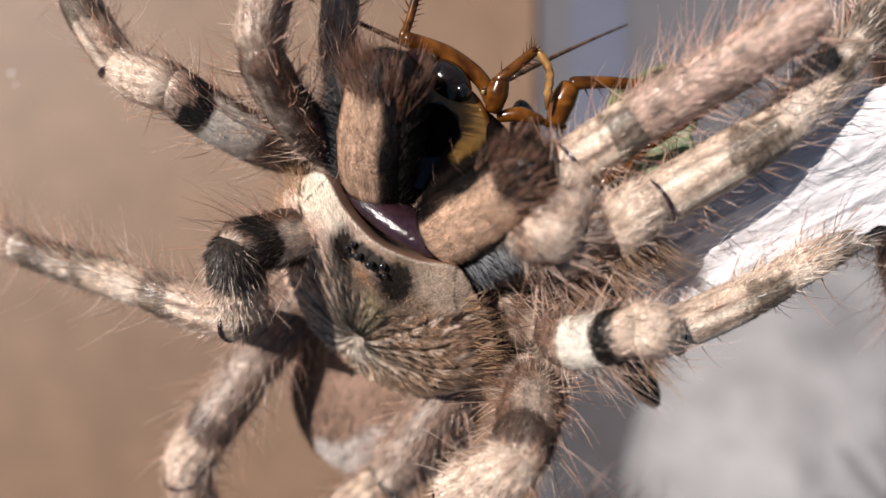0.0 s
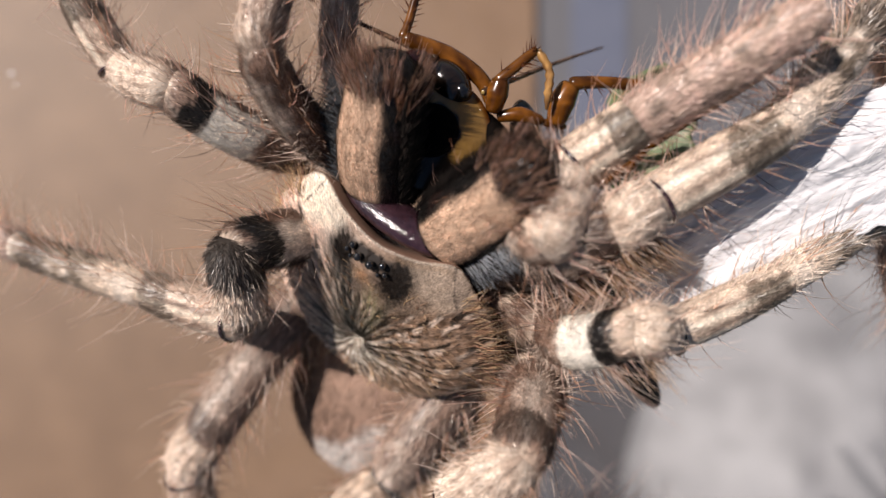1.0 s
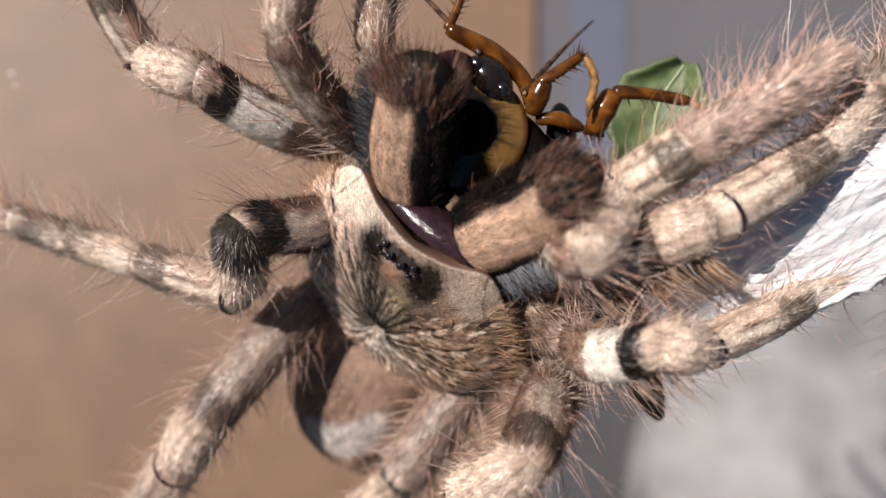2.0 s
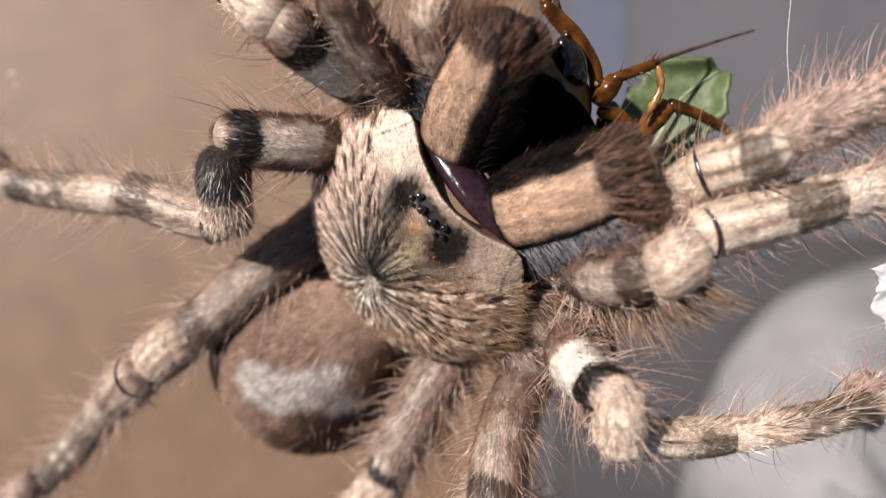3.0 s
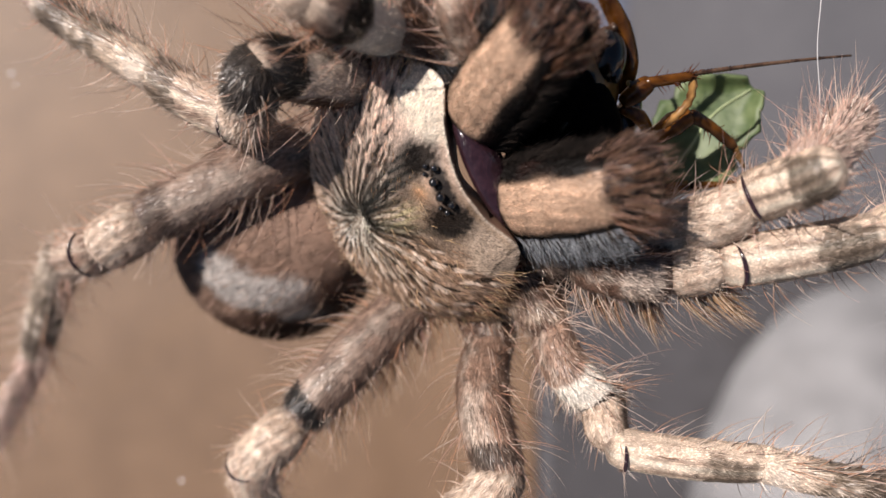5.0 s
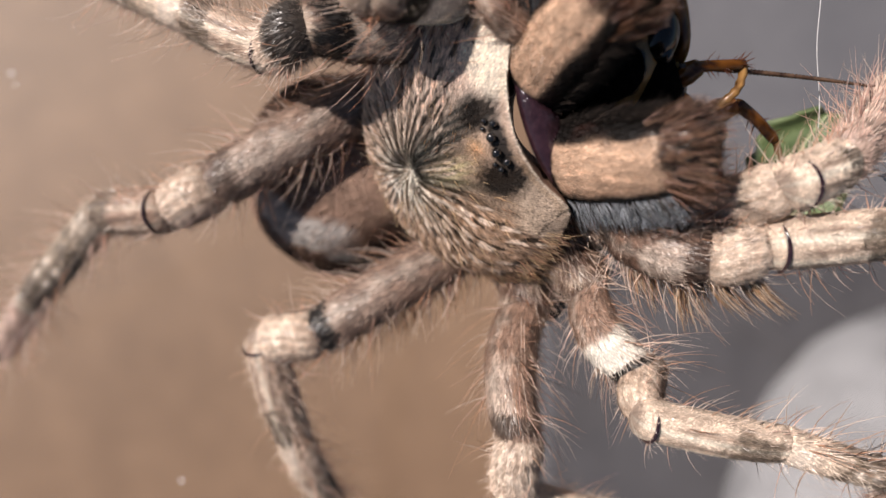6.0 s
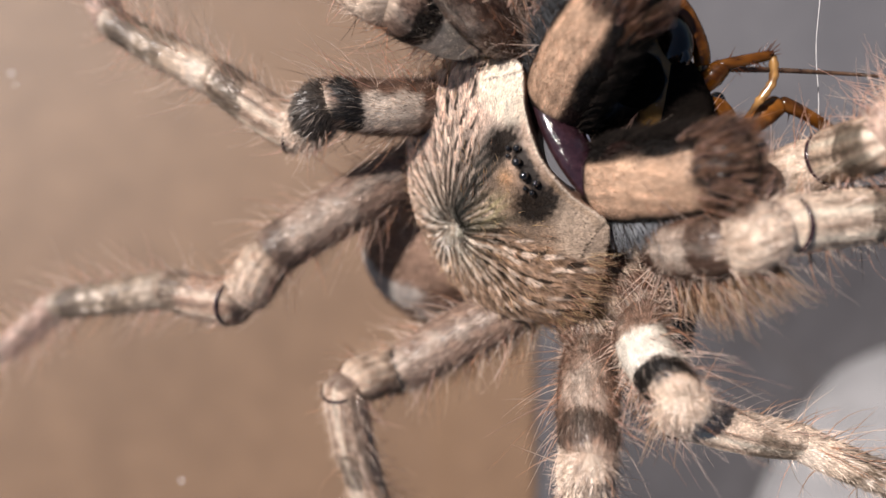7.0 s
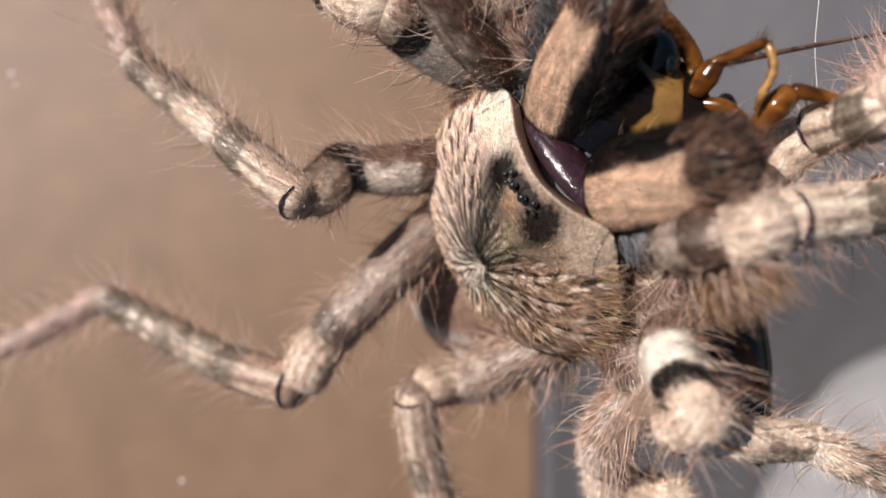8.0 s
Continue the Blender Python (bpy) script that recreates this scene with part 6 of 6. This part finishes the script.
    toe = [
        (0.0, 43.34, 1.44, -34.04), (1.6, 43.34, 1.42, -34.07), (1.8, 43.67, 1.64, -34.13), (2.0, 43.95, 1.59, -33.56),
        (2.2, 42.16, 2.97, -34.02), (3.3, 48.32, 8.76, -28.43), (3.5, 51.11, 10.36, -29.21), (4.0, 52.64, 10.06, -28.59),
        (4.5, 52.82, 11.72, -27.80), (4.7, 53.49, 12.32, -27.48), (5.8, 54.62, 18.18, -20.66), (6.0, 54.09, 14.28, -22.73),
        (6.5, 53.58, 6.58, -26.79), (7.0, 49.52, -0.74, -29.90), (7.5, 44.53, -6.30, -31.10), (8.0, 37.16, -13.01, -31.14),
    ]
    swing("right_second", knee, patella_end, shin, ankle, toe)
    knee = [
        (0.0, 19.13, 3.91, 9.58), (1.6, 19.13, 3.91, 9.58), (1.8, 18.32, 4.00, 9.69), (2.0, 18.11, 4.18, 9.57),
        (2.2, 19.10, -15.93, -3.19), (3.3, 20.88, 2.66, 9.67), (3.5, 21.12, 3.60, 9.13), (4.0, 21.38, 4.08, 8.69),
        (4.5, 23.25, 2.91, 8.36), (4.7, 23.72, 2.80, 8.09), (5.8, 28.05, -1.57, 5.73), (6.0, 26.48, -0.75, 7.28),
        (6.5, 26.12, -3.05, 7.73), (7.0, 22.03, 2.76, 9.12), (7.5, 21.13, 1.17, 10.18), (8.0, 21.22, -15.46, -2.11),
    ]
    patella_end = [
        (0.0, 16.31, -5.30, 10.22), (1.6, 16.32, -5.31, 10.21), (1.8, 15.95, -5.32, 10.57), (2.0, 16.36, -5.29, 10.33),
        (2.2, 16.36, -12.35, 5.40), (3.3, 23.06, -6.33, 6.91), (3.5, 23.48, -5.68, 7.95), (4.0, 23.36, -5.29, 7.46),
        (4.5, 26.43, -6.20, 8.47), (4.7, 27.33, -6.07, 9.23), (5.8, 27.78, 4.95, 12.75), (6.0, 34.26, -6.29, 6.18),
        (6.5, 30.29, -11.72, 8.36), (7.0, 26.46, -4.83, 5.10), (7.5, 24.65, -6.93, 6.27), (8.0, 24.72, -23.94, -5.04),
    ]
    shin = [
        (0.0, 20.60, -15.56, 6.08), (1.6, 20.59, -15.58, 6.06), (1.8, 20.75, -15.29, 6.29), (2.0, 21.58, -15.14, 6.24),
        (2.2, 22.41, -21.74, 1.49), (3.3, 31.57, -9.79, -0.63), (3.5, 32.24, -8.17, 0.35), (4.0, 31.86, -8.38, -0.24),
        (4.5, 35.13, -5.83, 0.39), (4.7, 35.72, -4.73, 0.95), (5.8, 35.83, 3.46, 4.12), (6.0, 42.27, -2.90, -1.87),
        (6.5, 37.55, -9.21, -0.68), (7.0, 33.39, -12.82, -0.28), (7.5, 28.81, -15.85, -0.34), (8.0, 26.96, -12.34, -4.10),
    ]
    ankle = [
        (0.0, 27.57, -24.66, -5.05), (1.6, 27.56, -24.69, -5.06), (1.8, 28.32, -24.25, -4.57), (2.0, 29.66, -24.45, -3.94),
        (2.2, 31.32, -29.11, -9.50), (3.3, 43.36, -20.36, -2.85), (3.5, 44.29, -18.26, -2.57), (4.0, 43.51, -18.59, -4.17),
        (4.5, 45.32, -18.11, -0.50), (4.7, 44.86, -17.84, 1.38), (5.8, 39.73, -11.34, 8.78), (6.0, 42.57, -16.31, 6.81),
        (6.5, 44.96, -23.19, 1.52), (7.0, 43.52, -24.88, -3.04), (7.5, 38.11, -26.36, -7.97), (8.0, 31.23, -25.96, -11.30),
    ]
    toe = [
        (0.0, 38.93, -32.53, -17.02), (1.6, 38.92, -32.56, -17.03), (1.8, 39.93, -31.80, -16.50), (2.0, 41.57, -32.02, -15.55),
        (2.2, 43.77, -34.59, -21.69), (3.3, 54.35, -22.47, -17.31), (3.5, 55.72, -20.22, -16.70), (4.0, 56.44, -21.58, -16.74),
        (4.5, 55.95, -18.11, -15.37), (4.7, 54.63, -16.68, -14.02), (5.8, 49.72, -10.75, -6.52), (6.0, 51.73, -14.50, -8.90),
        (6.5, 54.38, -22.71, -14.14), (7.0, 53.73, -28.11, -17.86), (7.5, 49.55, -32.95, -20.61), (8.0, 41.43, -37.18, -21.50),
    ]
    swing("right_third", knee, patella_end, shin, ankle, toe)
    knee = [
        (0.0, 8.51, -24.68, 5.51), (1.6, 8.51, -24.68, 5.52), (1.8, 9.27, -24.32, 6.38), (2.0, 10.62, -23.89, 7.15),
        (2.2, 11.00, -24.94, 4.70), (3.3, 19.88, -20.93, 6.25), (3.5, 21.02, -19.36, 7.20), (4.0, 21.27, -20.99, 3.86),
        (4.5, 22.88, -17.56, 6.93), (4.7, 16.61, -18.76, 11.60), (5.8, 15.09, -14.02, 15.37), (6.0, 12.89, -19.44, 12.39),
        (6.5, 8.08, -24.61, 5.60), (7.0, 9.86, -24.13, 6.82), (7.5, 5.09, -25.24, 2.05), (8.0, 5.92, -25.30, 2.59),
    ]
    patella_end = [
        (0.0, 6.67, -25.34, 12.34), (1.6, 6.67, -25.35, 12.34), (1.8, 7.92, -25.19, 13.29), (2.0, 9.57, -24.78, 14.11),
        (2.2, 10.37, -27.39, 11.33), (3.3, 22.20, -25.74, 10.91), (3.5, 23.78, -24.64, 11.01), (4.0, 24.00, -24.68, 9.27),
        (4.5, 25.11, -23.33, 10.37), (4.7, 18.90, -23.25, 16.60), (5.8, 15.79, -20.25, 18.68), (6.0, 11.87, -25.68, 15.56),
        (6.5, 6.07, -23.92, 12.36), (7.0, 8.41, -23.16, 13.68), (7.5, 3.50, -23.70, 8.80), (8.0, 4.56, -23.29, 9.26),
    ]
    shin = [
        (0.0, 9.61, -37.75, 16.17), (1.6, 9.61, -37.76, 16.17), (1.8, 11.42, -37.47, 17.07), (2.0, 13.49, -36.98, 17.69),
        (2.2, 14.56, -39.87, 13.36), (3.3, 30.38, -36.23, 11.15), (3.5, 32.39, -34.76, 11.86), (4.0, 32.62, -34.83, 8.96),
        (4.5, 33.50, -33.53, 11.99), (4.7, 28.16, -32.73, 15.31), (5.8, 26.56, -27.91, 17.14), (6.0, 24.84, -28.65, 15.89),
        (6.5, 17.57, -30.65, 12.63), (7.0, 19.26, -30.86, 13.04), (7.5, 14.71, -30.72, 10.27), (8.0, 13.85, -32.81, 9.58),
    ]
    ankle = [
        (0.0, 14.48, -51.75, 19.38), (1.6, 14.48, -51.76, 19.38), (1.8, 17.01, -51.18, 20.34), (2.0, 18.89, -50.56, 21.77),
        (2.2, 19.63, -53.72, 16.88), (3.3, 37.83, -48.94, 14.76), (3.5, 40.47, -46.95, 15.85), (4.0, 41.19, -46.98, 11.97),
        (4.5, 43.97, -44.27, 14.18), (4.7, 40.42, -41.60, 14.20), (5.8, 40.69, -29.68, 11.94), (6.0, 38.22, -34.87, 12.38),
        (6.5, 29.87, -38.52, 8.54), (7.0, 30.35, -40.60, 9.57), (7.5, 25.52, -40.93, 7.27), (8.0, 24.13, -43.36, 5.97),
    ]
    toe = [
        (0.0, 21.51, -70.50, 23.68), (1.6, 21.51, -70.51, 23.68), (1.8, 25.32, -69.43, 24.49), (2.0, 27.92, -68.39, 26.22),
        (2.2, 29.11, -71.66, 19.71), (3.3, 51.66, -63.98, 16.21), (3.5, 55.16, -61.11, 17.62), (4.0, 56.03, -61.07, 12.83),
        (4.5, 60.13, -56.83, 15.04), (4.7, 57.65, -52.62, 13.16), (5.8, 60.19, -35.75, 10.34), (6.0, 57.19, -42.20, 10.00),
        (6.5, 47.06, -48.81, 4.25), (7.0, 46.42, -52.75, 5.89), (7.5, 40.38, -54.48, 3.35), (8.0, 37.70, -58.04, 1.53),
    ]
    swing("right_fourth", knee, patella_end, shin, ankle, toe)


motions()
